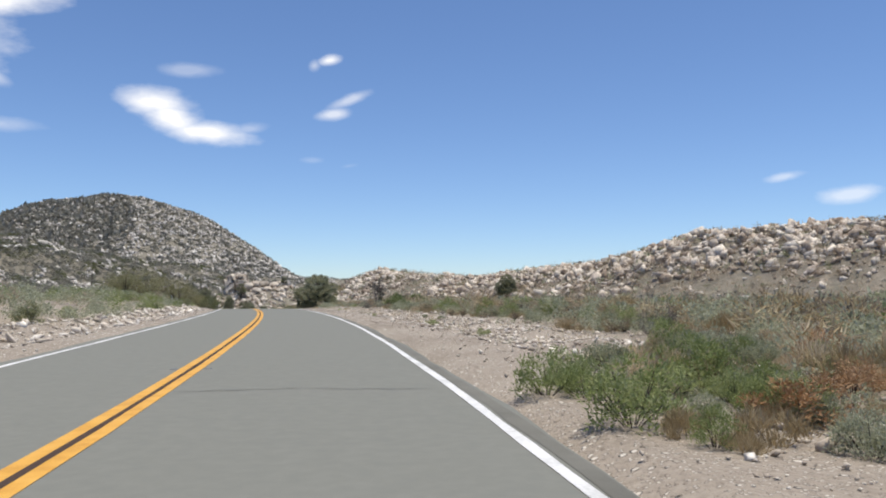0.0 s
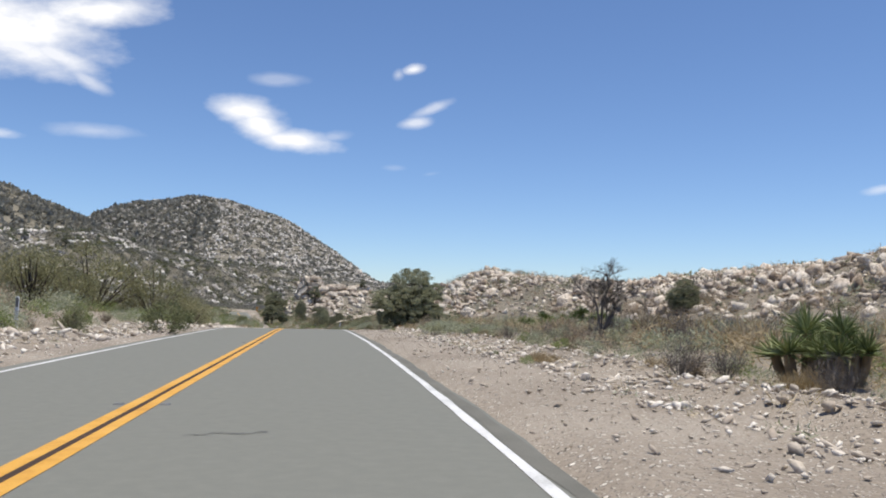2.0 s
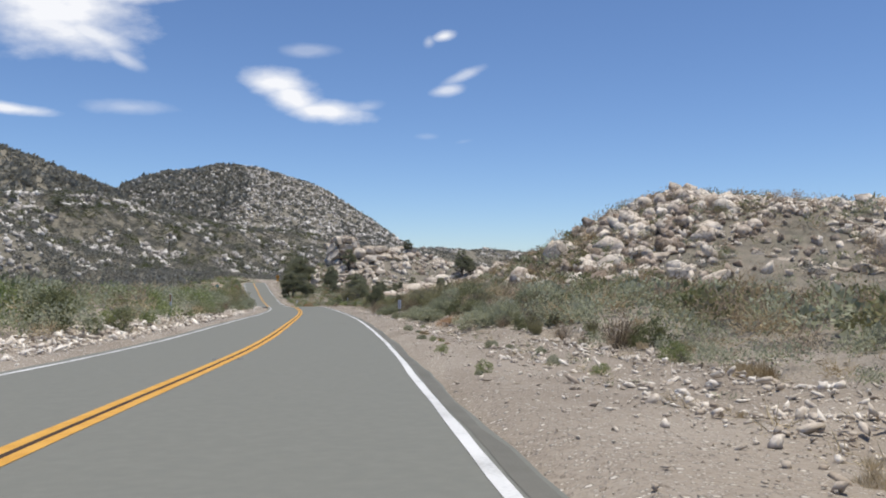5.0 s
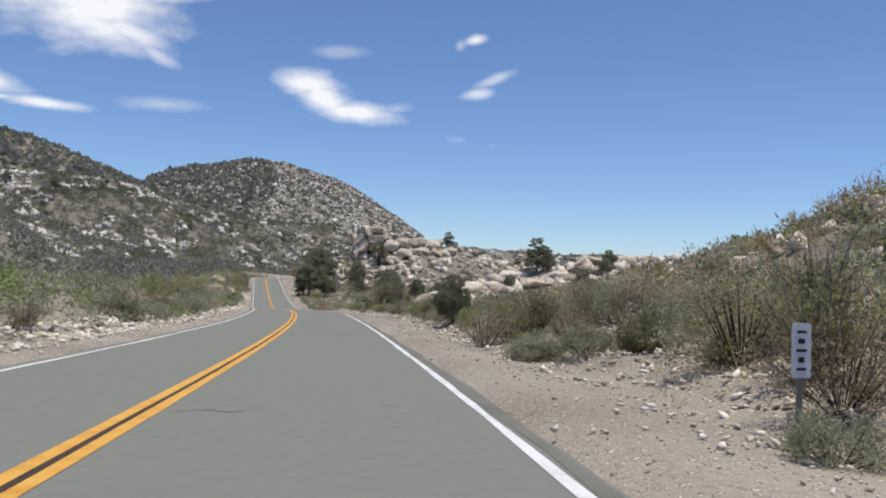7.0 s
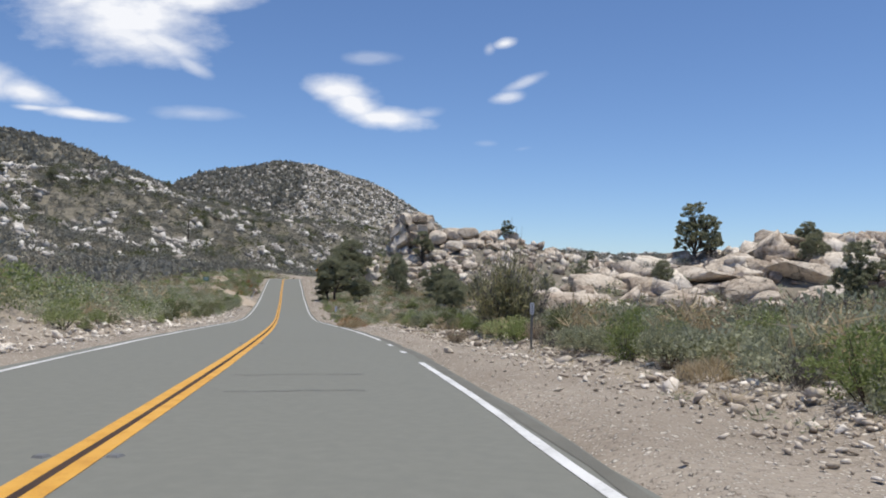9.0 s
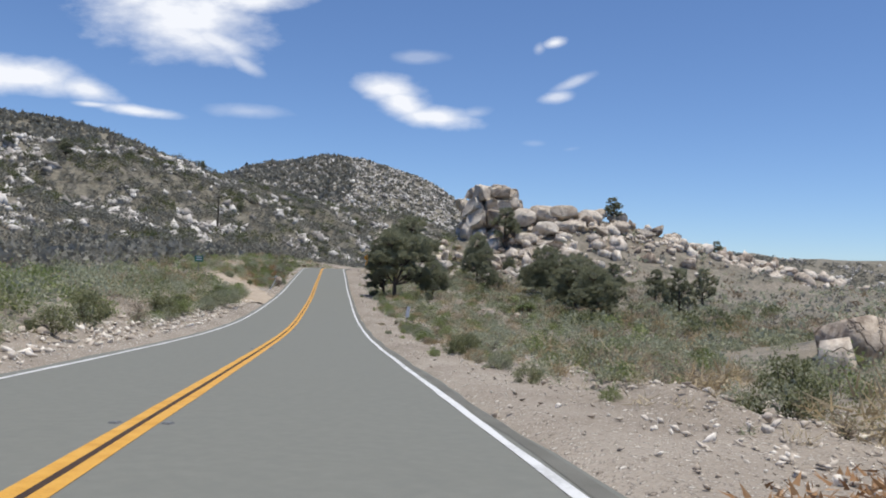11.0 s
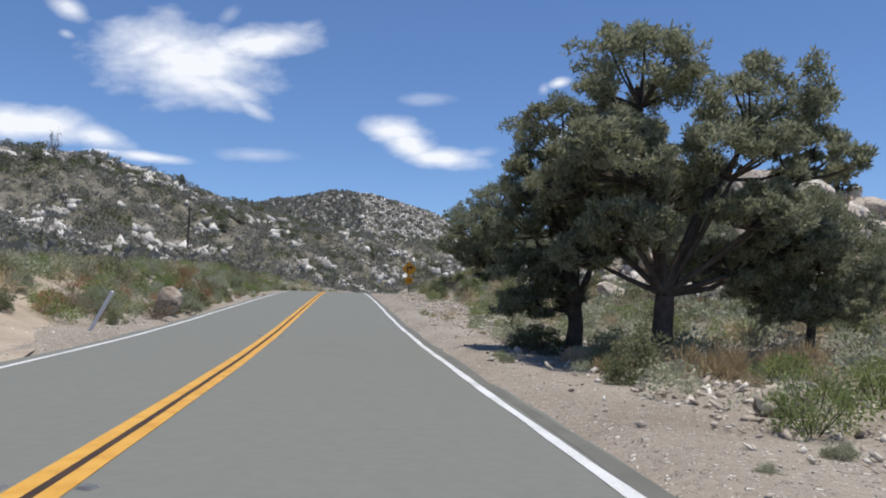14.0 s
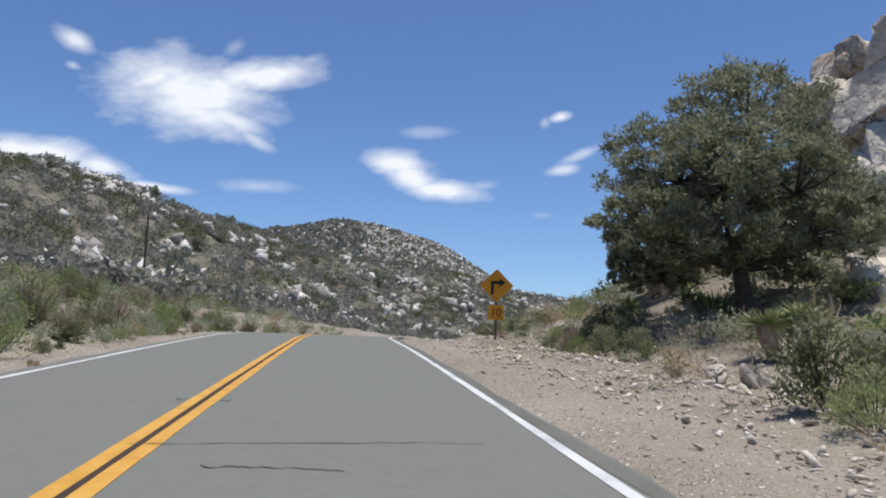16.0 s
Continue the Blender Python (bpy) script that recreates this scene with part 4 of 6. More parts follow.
def near_line(line, n, width, g):
    """n places scattered across a line."""
    seg = [(a, b, math.dist(a, b)) for a, b in zip(line[:-1], line[1:])]
    out = []
    for _ in range(n):
        a, b, _ = g.choices(seg, [q[2] for q in seg])[0]
        u = g.random()
        out.append((a[0] + (b[0] - a[0]) * u + g.gauss(0, width), a[1] + (b[1] - a[1]) * u + g.gauss(0, width)))
    return out


def off_road(x, y):
    s, d = along([x], [y])
    return (d[0] - PAVED_R) if d[0] > 0 else (-d[0] - PAVED_L)


def in_patches(x, y, seed, size, share):
    """Rocks lie in patches, with brush between."""
    return float(waves(np.array([x]), np.array([y]), size, seed)[0]) + rng.gauss(0, 0.35) > share


pts = sorted(near_line(RIDGE, 1500, 7.5, rng), key=lambda p: math.hypot(p[0] + 32, p[1] - 150))
rest, singles = [], 0
for x, y in pts:
    if off_road(x, y) < 9 or not in_patches(x, y, 71, 13, -0.35):
        continue
    size = min(2.2, 0.6 + rng.expovariate(1.5))
    if singles < 50:
        singles += 1
        size = min(size, 1.3 if x > -20 and math.hypot(x + 18, y - 178) > 16 else 0.8)
        boulder(x, y, ground_z(x, y) + size * 0.12, size * rng.uniform(0.9, 1.6), size * rng.uniform(0.8, 1.2), size * rng.uniform(0.55, 0.9), rng.uniform(0, 6.28), rng.gauss(0, 0.25), label="pale granite boulder on a brushy rock ridge", group="ridge boulders")
    else:
        rest.append((x, y, size))
rest += [(x, y, min(2.0, 0.26 + rng.paretovariate(1.8) * 0.42)) for x, y in near_line(RIDGE, 19000, 7.5, rng) if off_road(x, y) > 9 and in_patches(x, y, 71, 13, -0.35)]
rest = np.array(rest)
small = (np.hypot(rest[:, 0] + 18, rest[:, 1] - 178) < 18) | (rest[:, 0] < -20)
rest[:, 2] = np.where(small, np.minimum(rest[:, 2], 0.8), rest[:, 2])
tagged(scatter_rocks("ridge_rocks", rest[:, 0], rest[:, 1], rest[:, 2], M_PALEROCK, 61, 1, 0.28, (0.5, 1.1)), "pale granite rocks piled along a low ridge", "rocks", kind="stuff")
# the steep face of the ridge beside the road: its largest blocks, then boulders between the brush
for x, y, z, sx, sy, sz, turn in [(-24.9, 174.4, 1.2, 2.6, 2.2, 2.9, 0.3), (-22.4, 174.2, 1.1, 3.0, 2.2, 2.4, 0.1), (-18.4, 176.4, 3.3, 2.3, 1.8, 2.0, 0.6), (-17.6, 170.0, 0.9, 2.4, 2.0, 1.9, 1.2), (-17.9, 180.4, 5.0, 2.8, 2.2, 2.4, 0.2), (-13.2, 183.2, 6.8, 2.4, 2.2, 2.4, 0.8), (-15.2, 182.0, 6.0, 2.6, 2.0, 1.7, 2.0), (-19.8, 181.6, 4.2, 2.2, 1.9, 1.6, 1.5), (-20.8, 177.6, 3.2, 2.6, 1.8, 1.7, 0.4), (-27.5, 174.4, -0.9, 2.2, 1.6, 1.2, 0.5), (-25.4, 162.4, -2.7, 1.8, 1.2, 1.0, 0.2), (-26.7, 165.5, -2.3, 1.0, 0.8, 0.8, 0.9), (-20.2, 164.9, -0.7, 1.5, 1.1, 0.9, 0.3), (-21.9, 165.6, -0.6, 1.2, 0.9, 0.8, 1.9), (-18.6, 163.4, -0.5, 1.9, 1.3, 1.0, 0.7), (-16.8, 165.2, 0.4, 1.8, 1.2, 1.1, 0.1), (-22.6, 168.2, -0.2, 1.4, 1.1, 0.8, 0.4), (-17.6, 191.4, 5.3, 2.4, 2.0, 1.8, 0.5)]:
    boulder(x, y, min(z, ground_z(x, y) + sz * 0.3), sx, sy, sz, turn, 0.12, label="large pale granite block on a brushy ridge face", group="ridge face blocks")
for x, y in near_line([(-25, 163), (-21, 168), (-19, 174), (-16, 180)], 70, 4.0, rng):
    size = 0.4 + min(1.1, rng.expovariate(2.6))
    if off_road(x, y) > 6:
        boulder(x, y, ground_z(x, y) + size * 0.12, size * rng.uniform(1.0, 1.7), size, size * rng.uniform(0.5, 0.85), rng.uniform(0, 6.28), rng.gauss(0, 0.25), label="pale granite boulder on a brushy rock ridge", group="ridge boulders")

fr = np.array([(x, y, min(1.6, 0.3 + rng.expovariate(2.0))) for x, y in near_line([(-26, 162), (-21, 168), (-19, 174), (-15, 181), (-14, 186)], 700, 4.4, rng) if off_road(x, y) > 6])
tagged(scatter_rocks("face_rocks", fr[:, 0], fr[:, 1], fr[:, 2], M_PALEROCK, 64, 3, 0.2, (0.5, 0.9)), "pale granite rocks strewn over the ridge face", "rocks", kind="stuff")
for x, y in near_line([(-50, 250), (-44, 256), (-36, 261), (-24, 266)], 90, 3.8, rng):
    size = min(4.2, 1.0 + rng.expovariate(0.8))
    if off_road(x, y) > 9:
        boulder(x, y, ground_z(x, y) + size * 0.12, size * rng.uniform(1.1, 1.7), size * rng.uniform(0.8, 1.1), size * rng.uniform(0.38, 0.62), rng.gauss(0.2, 0.5), rng.gauss(0, 0.14), label="rounded tan boulder in a rock field", group="rock field boulders")
rest = np.array([(x, y, min(3.0, 0.5 + rng.expovariate(1.3))) for x, y in near_line([(-52, 250), (-44, 260), (-34, 265), (-20, 273), (10, 287), (50, 298)], 1100, 5.5, rng) if off_road(x, y) > 9])
tagged(scatter_rocks("field_rocks", rest[:, 0], rest[:, 1], rest[:, 2], M_PALEROCK, 62, 3, 0.26), "tan granite rocks scattered over the rock field", "rocks", kind="stuff")

# the crag: upright joint-bounded blocks, tier upon tier, round a core
CRAG = (-94.6, 364.2)
crag_rng = random.Random(21)
CRAG_TEXT = "large jointed granite block of a crag"
for level, (z0, rx, ry, count, high) in enumerate([(-1.5, 5.2, 5.0, 13, 3.2), (0.8, 5.1, 4.9, 12, 2.8), (2.9, 5.0, 4.7, 13, 2.9), (5.1, 4.8, 4.4, 12, 3.2), (7.5, 4.7, 4.0, 11, 3.2), (9.6, 3.9, 3.3, 10, 2.3)]):
    turn = crag_rng.uniform(0, 6.283)
    for k in range(count):
        a = turn + 6.283 * (k + crag_rng.uniform(-0.2, 0.2)) / count
        w = 6.283 * rx / count * crag_rng.uniform(1.0, 1.8)
        out = crag_rng.uniform(0.82, 1.0)
        boulder(CRAG[0] + rx * out * math.cos(a), CRAG[1] + ry * out * math.sin(a), z0 + crag_rng.uniform(-0.5, 0.5), w, w * 1.1, high * crag_rng.uniform(0.8, 1.35), a + 1.571 + crag_rng.uniform(-0.25, 0.25), crag_rng.gauss(0, 0.18), kind=crag_rng.randrange(10), label=CRAG_TEXT, group="crag blocks")
    boulder(CRAG[0], CRAG[1], z0, rx * 1.75, ry * 1.75, high * 1.1, crag_rng.uniform(0, 6.28), 0.03, kind=level, label=CRAG_TEXT, group="crag blocks")
for dx, dy, z, sx, sy, sz, turn in [(-3.0, -2.0, 9.6, 2.6, 2.2, 1.7, 0.3), (-0.6, -2.6, 10.4, 3.4, 2.4, 1.5, -0.2), (2.2, -1.8, 10.3, 3.4, 2.6, 2.2, 0.4), (3.9, -1.0, 9.2, 2.2, 2.2, 2.6, 0.1), (-1.6, 0.6, 10.8, 3.2, 2.6, 1.3, 0.9), (0.9, 0.2, 11.0, 2.6, 2.2, 1.4, 0.5), (-4.4, -2.2, 7.4, 2.2, 2.2, 3.2, 0.2)]:
    boulder(CRAG[0] + dx, CRAG[1] + dy, z, sx, sy, sz, turn, 0.12, label=CRAG_TEXT, group="crag blocks")
# stepped slabs that fall away from it, big and rounded
for x, y, sx, sy, sz, up in [(-88.6, 361.6, 4.6, 3.4, 3.2, 1.6), (-86.0, 364.5, 5.2, 4.0, 3.0, 1.5), (-82.2, 365.0, 5.4, 3.8, 2.8, 1.4), (-84.6, 359.5, 5.4, 3.6, 2.6, 0.9), (-80.6, 360.6, 4.2, 3.2, 2.4, 0.8), (-78.0, 366.2, 4.6, 3.4, 2.6, 1.0), (-87.0, 356.6, 4.4, 3.2, 2.2, 0.6), (-82.8, 355.0, 4.8, 3.4, 2.2, 0.7), (-77.6, 371.0, 4.6, 3.6, 2.4, 1.0), (-73.4, 372.8, 4.4, 3.2, 2.6, 0.9), (-69.0, 374.6, 4.6, 3.4, 2.8, 0.9), (-64.6, 376.4, 4.4, 3.4, 3.0, 1.0), (-60.6, 378.2, 4.2, 3.2, 2.6, 0.8), (-76.0, 362.4, 3.6, 2.8, 2.0, 0.6), (-73.0, 367.0, 3.8, 3.0, 2.2, 0.6), (-91.4, 357.6, 3.8, 3.0, 2.6, 0.8), (-86.0, 352.8, 3.6, 2.8, 1.8, 0.5), (-79.4, 352.6, 3.4, 2.6, 1.7, 0.4), (-68.6, 369.6, 3.4, 2.8, 2.0, 0.5), (-64.0, 372.0, 3.2, 2.6, 2.0, 0.5)]:
    boulder(x, y, ground_z(x, y) + up, sx, sy, sz, crag_rng.uniform(-0.5, 0.5), crag_rng.gauss(0, 0.12), label="rounded granite slab stepping down from the crag", group="crag slabs")
# blocks and boulders of the slope, smaller towards its foot
rest = []
for i, (x, y) in enumerate(near_line([(-97, 354), (-91, 353), (-84, 356), (-76, 362), (-66, 370), (-52, 380), (-38, 388)], 620, 4.6, rng)):
    size = min(3.0, 0.6 + rng.expovariate(1.0))
    if off_road(x, y) < 9:
        continue
    if i < 48:
        boulder(x, y, ground_z(x, y) + 0.14 * size, size * rng.uniform(1.0, 1.6), size, size * rng.uniform(0.55, 0.85), rng.uniform(0, 6.28), rng.gauss(0, 0.2), label="fallen pale granite boulder below the crag", group="fallen boulders")
    else:
        rest.append((x, y, size * 0.85, 0.08 * size))
for i, (x, y) in enumerate(near_line([(-97, 347), (-90, 345), (-83, 346), (-74, 352)], 260, 3.2, rng)):
    size = min(1.8, 0.35 + rng.expovariate(1.7))
    if off_road(x, y) > 9:
        if i < 24:
            boulder(x, y, ground_z(x, y) + 0.14 * size, size * 1.4, size, size * 0.7, rng.uniform(0, 6.28), rng.gauss(0, 0.2), label="fallen pale granite boulder below the crag", group="fallen boulders")
        else:
            rest.append((x, y, size * 0.8, 0.05 * size))
rest = np.array(rest)
tagged(scatter_rocks("crag_rubble", rest[:, 0], rest[:, 1], rest[:, 2], M_PALEROCK, 63, 3, 0.30, (0.7, 1.0), land(rest[:, 0], rest[:, 1]) + rest[:, 3]), "pale granite blocks heaped round the crag", "rocks", kind="stuff")
for x, y, sx, sz in [(-100.0, 340.8, 3.0, 2.6), (-96.9, 341.8, 3.8, 2.8), (-91.0, 349.0, 3.8, 1.7), (-90, 346, 2.6, 1.6), (-87.5, 344.5, 2.2, 1.3), (-88.8, 350, 3.0, 1.8), (-86, 352, 3.4, 2.0), (-92.5, 343, 1.8, 1.0), (-85, 347, 2.4, 1.3), (-83, 350, 3.0, 2.0), (-94.5, 340.5, 1.6, 0.9), (-91, 337.5, 1.8, 0.9), (-89, 340, 2.4, 1.2), (-95.5, 346.5, 2.0, 1.1), (-93.4, 334.1, 2.6, 1.3), (-77.9, 288.2, 1.9, 0.95), (-75.6, 288.6, 1.5, 0.8), (-88.6, 296.1, 0.6, 0.45), (-104.4, 335.9, 0.62, 0.5), (-105.0, 336.5, 0.45, 0.4),
                     (-109.4, 350.2, 1.15, 0.75), (-38.7, 184.3, 1.3, 0.7), (-41.0, 180.5, 0.36, 0.2), (-40.6, 179.9, 0.4, 0.24), (-81.0, 276.0, 0.5, 0.3), (-53.2, 208.0, 0.26, 0.2)]:
    boulder(x, y, ground_z(x, y) + sz * 0.25, sx, sx * 0.8, sz * 1.15, x, 0.08, label="pale granite boulder lying beside the road", group="roadside boulders")

# ---- far rocks and brush of the hills ----
def strewn(n, x0, x1, y0, y1, keep, seed):
    g = np.random.RandomState(seed)
    x, y = g.uniform(x0, x1, n), g.uniform(y0, y1, n)
    m = keep(x, y, g)
    return x[m], y[m], g


def on_left_hill(x, y, g):
    q = left_of(x, y, TOE)
    streak = waves(x * 0.8 + y * 0.2, y * 0.55, 16, 21) + 0.6 * waves(x, y, 60, 22)
    return (q > 2) & (q < 175) & (streak + g.normal(0, 0.2, len(x)) > 0.30)


def brush_on_left_hill(x, y, g):
    q = left_of(x, y, TOE)
    streak = waves(x * 0.8 + y * 0.2, y * 0.55, 16, 21) + 0.6 * waves(x, y, 60, 22)
    return (q > -30) & (q < 175) & (streak + g.normal(0, 0.45, len(x)) < 0.62)


x, y, g = strewn(120000, -380, 60, 60, 760, on_left_hill, 31)
tagged(scatter_rocks("hillside_rocks", x, y, np.minimum(0.8 + g.exponential(0.9, len(x)), 3.4) * np.where((y > 360) & (y < 560), 1.25, 1), M_FAR_ROCK, 32, 0, 0.2, (0.6, 1.1)), "pale boulders strewn down a brushy hillside", "rocks", kind="stuff")


def brush(name, x, y, size, mat, seed, per=26, leaf=0.34, label="", tall=0.8, slim=0.36):
    """Many bushes joined into one mesh: each a clump of leaves, in lumps over a dome where it stands near."""
    g = np.random.RandomState(seed)
    size = np.asarray(size)
    c = np.stack([x, y, land(x, y) + size * 0.3 * tall], 1)
    lumps = 11 if per >= 100 else (5 if per >= 40 else 1)
    if lumps > 1:
        way = g.normal(size=(len(x), lumps, 3))
        way /= np.linalg.norm(way, axis=2)[:, :, None]
        way[:, :, 2] = np.abs(way[:, :, 2]) * 1.1 - 0.30
        c = c[:, None] + way * (size * g.uniform(0.26, 0.42, (lumps, len(x)))).T[:, :, None] * np.array([1, 1, tall])
        c = c.reshape(-1, 3)
    per = max(1, per // lumps)
    size = np.repeat(size, lumps)
    v, f = leaf_cloud(c, size * (0.5 if lumps == 1 else 0.24), per, 1.0, g, 0.4, slim, tall)
    # leaf length follows the bush's size
    v = v.reshape(-1, 3, 3)
    mid = v[:, :2].mean(1, keepdims=True)
    v = mid + (v - mid) * (np.repeat(size, per) * leaf)[:, None, None]
    return tagged(new(name, bulk(name, v.reshape(-1, 3), f, mat)), label, "brush", kind="stuff")


x, y, g = strewn(80000, -380, 60, 60, 760, brush_on_left_hill, 33)
close = (x > -275) & (y > 350) & (y < 600)
wide = g.uniform(1.1, 2.8, len(x))
brush("hillside_brush", x[~close], y[~close], wide[~close], M_HILLBUSH, 34, 13, 0.26, "dark olive chaparral covering a rocky hillside", 0.8, 0.62)
brush("hillside_brush", x[close], y[close], wide[close] * 1.45, M_HILLBUSH, 35, 45, 0.115, "dark olive chaparral covering a rocky hillside", 0.8, 0.5)

x, y, g = strewn(9000, -300, -60, 200, 560, lambda x, y, g: (left_of(x, y, TOE) > -22) & (left_of(x, y, TOE) < 90) & (waves(x, y, 45, 24) + g.normal(0, 0.5, len(x)) > 0.1), 29)
brush("hillside_shrubs", x, y, g.uniform(2.0, 4.2, len(x)), M_HILLBUSH, 28, 70, 0.10, "rounded olive shrubs on the lower slope of a rocky hill", 0.75, 0.4)
x, y, g = strewn(9000, -330, -150, 350, 640, lambda x, y, g: (left_of(x, y, TOE) > 0) & (left_of(x, y, TOE) < 150) & (waves(x * 0.8 + y * 0.2, y * 0.55, 22, 25) + g.normal(0, 0.3, len(x)) > 0.15), 30)
brush("hillside_thickets", x, y, g.uniform(2.2, 4.6, len(x)), M_DARKBUSH, 27, 60, 0.10, "dark green thickets on a rocky hillside", 0.75, 0.4)


def on_dome(x, y, g):
    a, w = (x + 700) * 0.905 + (y - 1560) * 0.425, -(x + 700) * 0.425 + (y - 1560) * 0.905
    dome = 181 * np.exp(-(np.abs(a) / 275) ** 2.6) * np.exp(-(w / 420) ** 2) + 60 * np.exp(-((a - 240) / 200) ** 2) * np.exp(-((w - 60) / 420) ** 2)
    return (dome > 200 * np.exp(-(np.hypot(x + 980, y - 1195) / 394) ** 2)) & (a < 520) & (w < 120) & (w > -620)


x, y, g = strewn(95000, -1300, -100, 900, 1900, on_dome, 35)
k = (waves(x, y, 40, 23) + g.normal(0, 0.7, len(x)) > -0.5) & ((x + 700) * -0.425 + (y - 1560) * 0.905 < -15)
tagged(scatter_rocks("far_hill_rocks", x[k], y[k], np.minimum(1.7 + g.exponential(1.5, k.sum()), 6.0), M_FAR_ROCK, 36, 0, 0.15, (0.9, 1.7)), "pale rocks dotted over a far round hill", "rocks", kind="stuff")
brush("far_hill_brush", x[~k], y[~k], g.uniform(3.5, 7, (~k).sum()), M_HILLBUSH, 37, 9, 0.48, "dark brush dotted over a far round hill", 0.6, 0.6)
x, y, g = strewn(14000, -1500, -480, 700, 1500, lambda x, y, g: np.hypot(x + 980, y - 1195) < 480, 38)
brush("far_ridge_brush", x, y, g.uniform(5, 11, len(x)), M_HILLBUSH, 39, 9, 0.5, "dark brush covering a far ridge", 0.6, 0.6)

# ---- brush of the plain, thinning with distance from the road ----
def plain(x, y, g):
    s, d = along(x, y)
    off = np.where(d > 0, d - PAVED_R, -d - PAVED_L)
    return (off > 16) & (left_of(x, y, TOE) < 8)


x, y, g = strewn(26000, -190, 150, -30, 460, plain, 41)
sel = g.uniform(0, 1, len(x))
close = np.abs(along(x, y)[1]) < 44
for lo, hi, name, mat, text in ((0, 0.42, "plain_sage", M_SAGE, "grey-green sagebrush spread over the plain"), (0.42, 0.72, "plain_brush", M_HILLBUSH, "dark low chaparral spread over the plain"), (0.72, 0.9, "plain_twigs", M_BROWN, "dry brown brush spread over the plain"), (0.9, 1, "plain_grass", M_STRAW, "dry straw grass spread over the plain")):
    m = (sel >= lo) & (sel < hi)
    wide = g.uniform(0.8, 2.2, len(x)) * (0.6 if mat is M_STRAW else 1)
    brush(name, x[m & close], y[m & close], wide[m & close], mat, 42, 70, 0.11, text, 0.7, 0.1 if mat in (M_STRAW, M_BROWN) else 0.24)
    brush(name, x[m & ~close], y[m & ~close], wide[m & ~close], mat, 43, 12, 0.25, text, 0.7)

# brush between the ridge rocks
near_slope = np.array([p for p in near_line([(-30, 158), (-27, 170), (-24, 182), (-20, 196), (-16, 206)], 200, 5.0, rng) if off_road(*p) > 5])
brush("slope_brush", near_slope[:, 0], near_slope[:, 1], nrg.uniform(0.6, 1.4, len(near_slope)), M_BROWN, 67, 160, 0.10, "dry brown brush on a steep bank", 0.85, 0.12)
near_slope = np.array([p for p in near_line([(-29, 158), (-27, 170), (-24, 182), (-20, 196), (-16, 206)], 110, 5.5, rng) if off_road(*p) > 5])
brush("slope_scrub", near_slope[:, 0], near_slope[:, 1], nrg.uniform(0.6, 1.3, len(near_slope)), M_WILLOW, 68, 150, 0.08, "olive scrub on a steep bank", 0.85, 0.25)
face_line = [(-27, 160), (-23, 165), (-20, 171), (-17, 177), (-15, 182)]
for name, mat, n, text, slim in (("face_brush", M_BROWN, 90, "dry brown brush between boulders of a ridge face", 0.12), ("face_scrub", M_WILLOW, 60, "olive scrub between boulders of a ridge face", 0.25), ("face_sage", M_SAGE, 60, "grey-green sagebrush between boulders of a ridge face", 0.22)):
    fp = np.array([p for p in near_line(face_line, n, 4.6, rng) if off_road(*p) > 5])
    brush(name, fp[:, 0], fp[:, 1], nrg.uniform(0.6, 1.5, len(fp)), mat, 70, 170, 0.085, text, 0.85, slim)
rp = np.array([p for p in near_line(RIDGE, 1100, 9, rng) if off_road(*p) > 9])
brush("ridge_brush", rp[:, 0], rp[:, 1], nrg.uniform(0.9, 2.4, len(rp)), M_BROWN, 65, 70, 0.11, "dry brown brush between ridge rocks", 0.8, 0.14)
rp = np.array([p for p in near_line([(x - 9, y - 13) for x, y in RIDGE[3:]], 800, 5, rng) if off_road(*p) > 9])
brush("foot_brush", rp[:, 0], rp[:, 1], nrg.uniform(1.2, 2.8, len(rp)), M_BROWN, 69, 110, 0.09, "grey-brown leafless brush at the foot of a rock ridge", 0.9, 0.12)
rp = np.array([p for p in near_line(RIDGE, 550, 11, rng) if off_road(*p) > 9])
brush("ridge_scrub", rp[:, 0], rp[:, 1], nrg.uniform(0.9, 2.2, len(rp)), M_DARKBUSH, 66, 60, 0.11, "dark scrub between ridge rocks", 0.8, 0.3)

# ---- stones of the shoulders ----
def shoulder_stones(n, lo, hi, small, big, seed, left, name, label, s0=-10, s1=400, mat=M_STONE, sub=1):
    g = np.random.RandomState(seed)
    s = g.uniform(s0, s1, n)
    off = lo + (hi - lo) * g.beta(2.0, 2.0, n)
    d = -(PAVED_L + off) if left else PAVED_R + off
    x, y = road_at(s, d)
    size = small + g.exponential(1, n) ** 1.3 * (big - small) * 0.3
    return tagged(scatter_rocks(name, x, y, np.minimum(size, big * 1.3), mat, seed, sub, 0.12, (0.3, 0.62)), label, "stones", kind="stuff")


shoulder_stones(16000, 1.6, 6.5, 0.045, 0.15, 51, False, "rubble_bank_right", "pale broken stones along a gravel shoulder")
shoulder_stones(38000, 0.1, 8.0, 0.03, 0.095, 52, False, "gravel_right", "loose pale gravel on a road shoulder", sub=0)
shoulder_stones(9500, 2.2, 5.4, 0.045, 0.15, 55, False, "rubble_berm", "low berm of pale broken stones behind a gravel shoulder", -10, 135)
shoulder_stones(14000, 1.4, 6.5, 0.03, 0.11, 56, False, "rubble_slope", "loose broken stones covering the roadside slope", 140, 246)
shoulder_stones(420, 2.2, 3.9, 0.09, 0.24, 59, False, "berm_stones", "pale rounded stones lining the foot of the brush", 176, 242, sub=2)
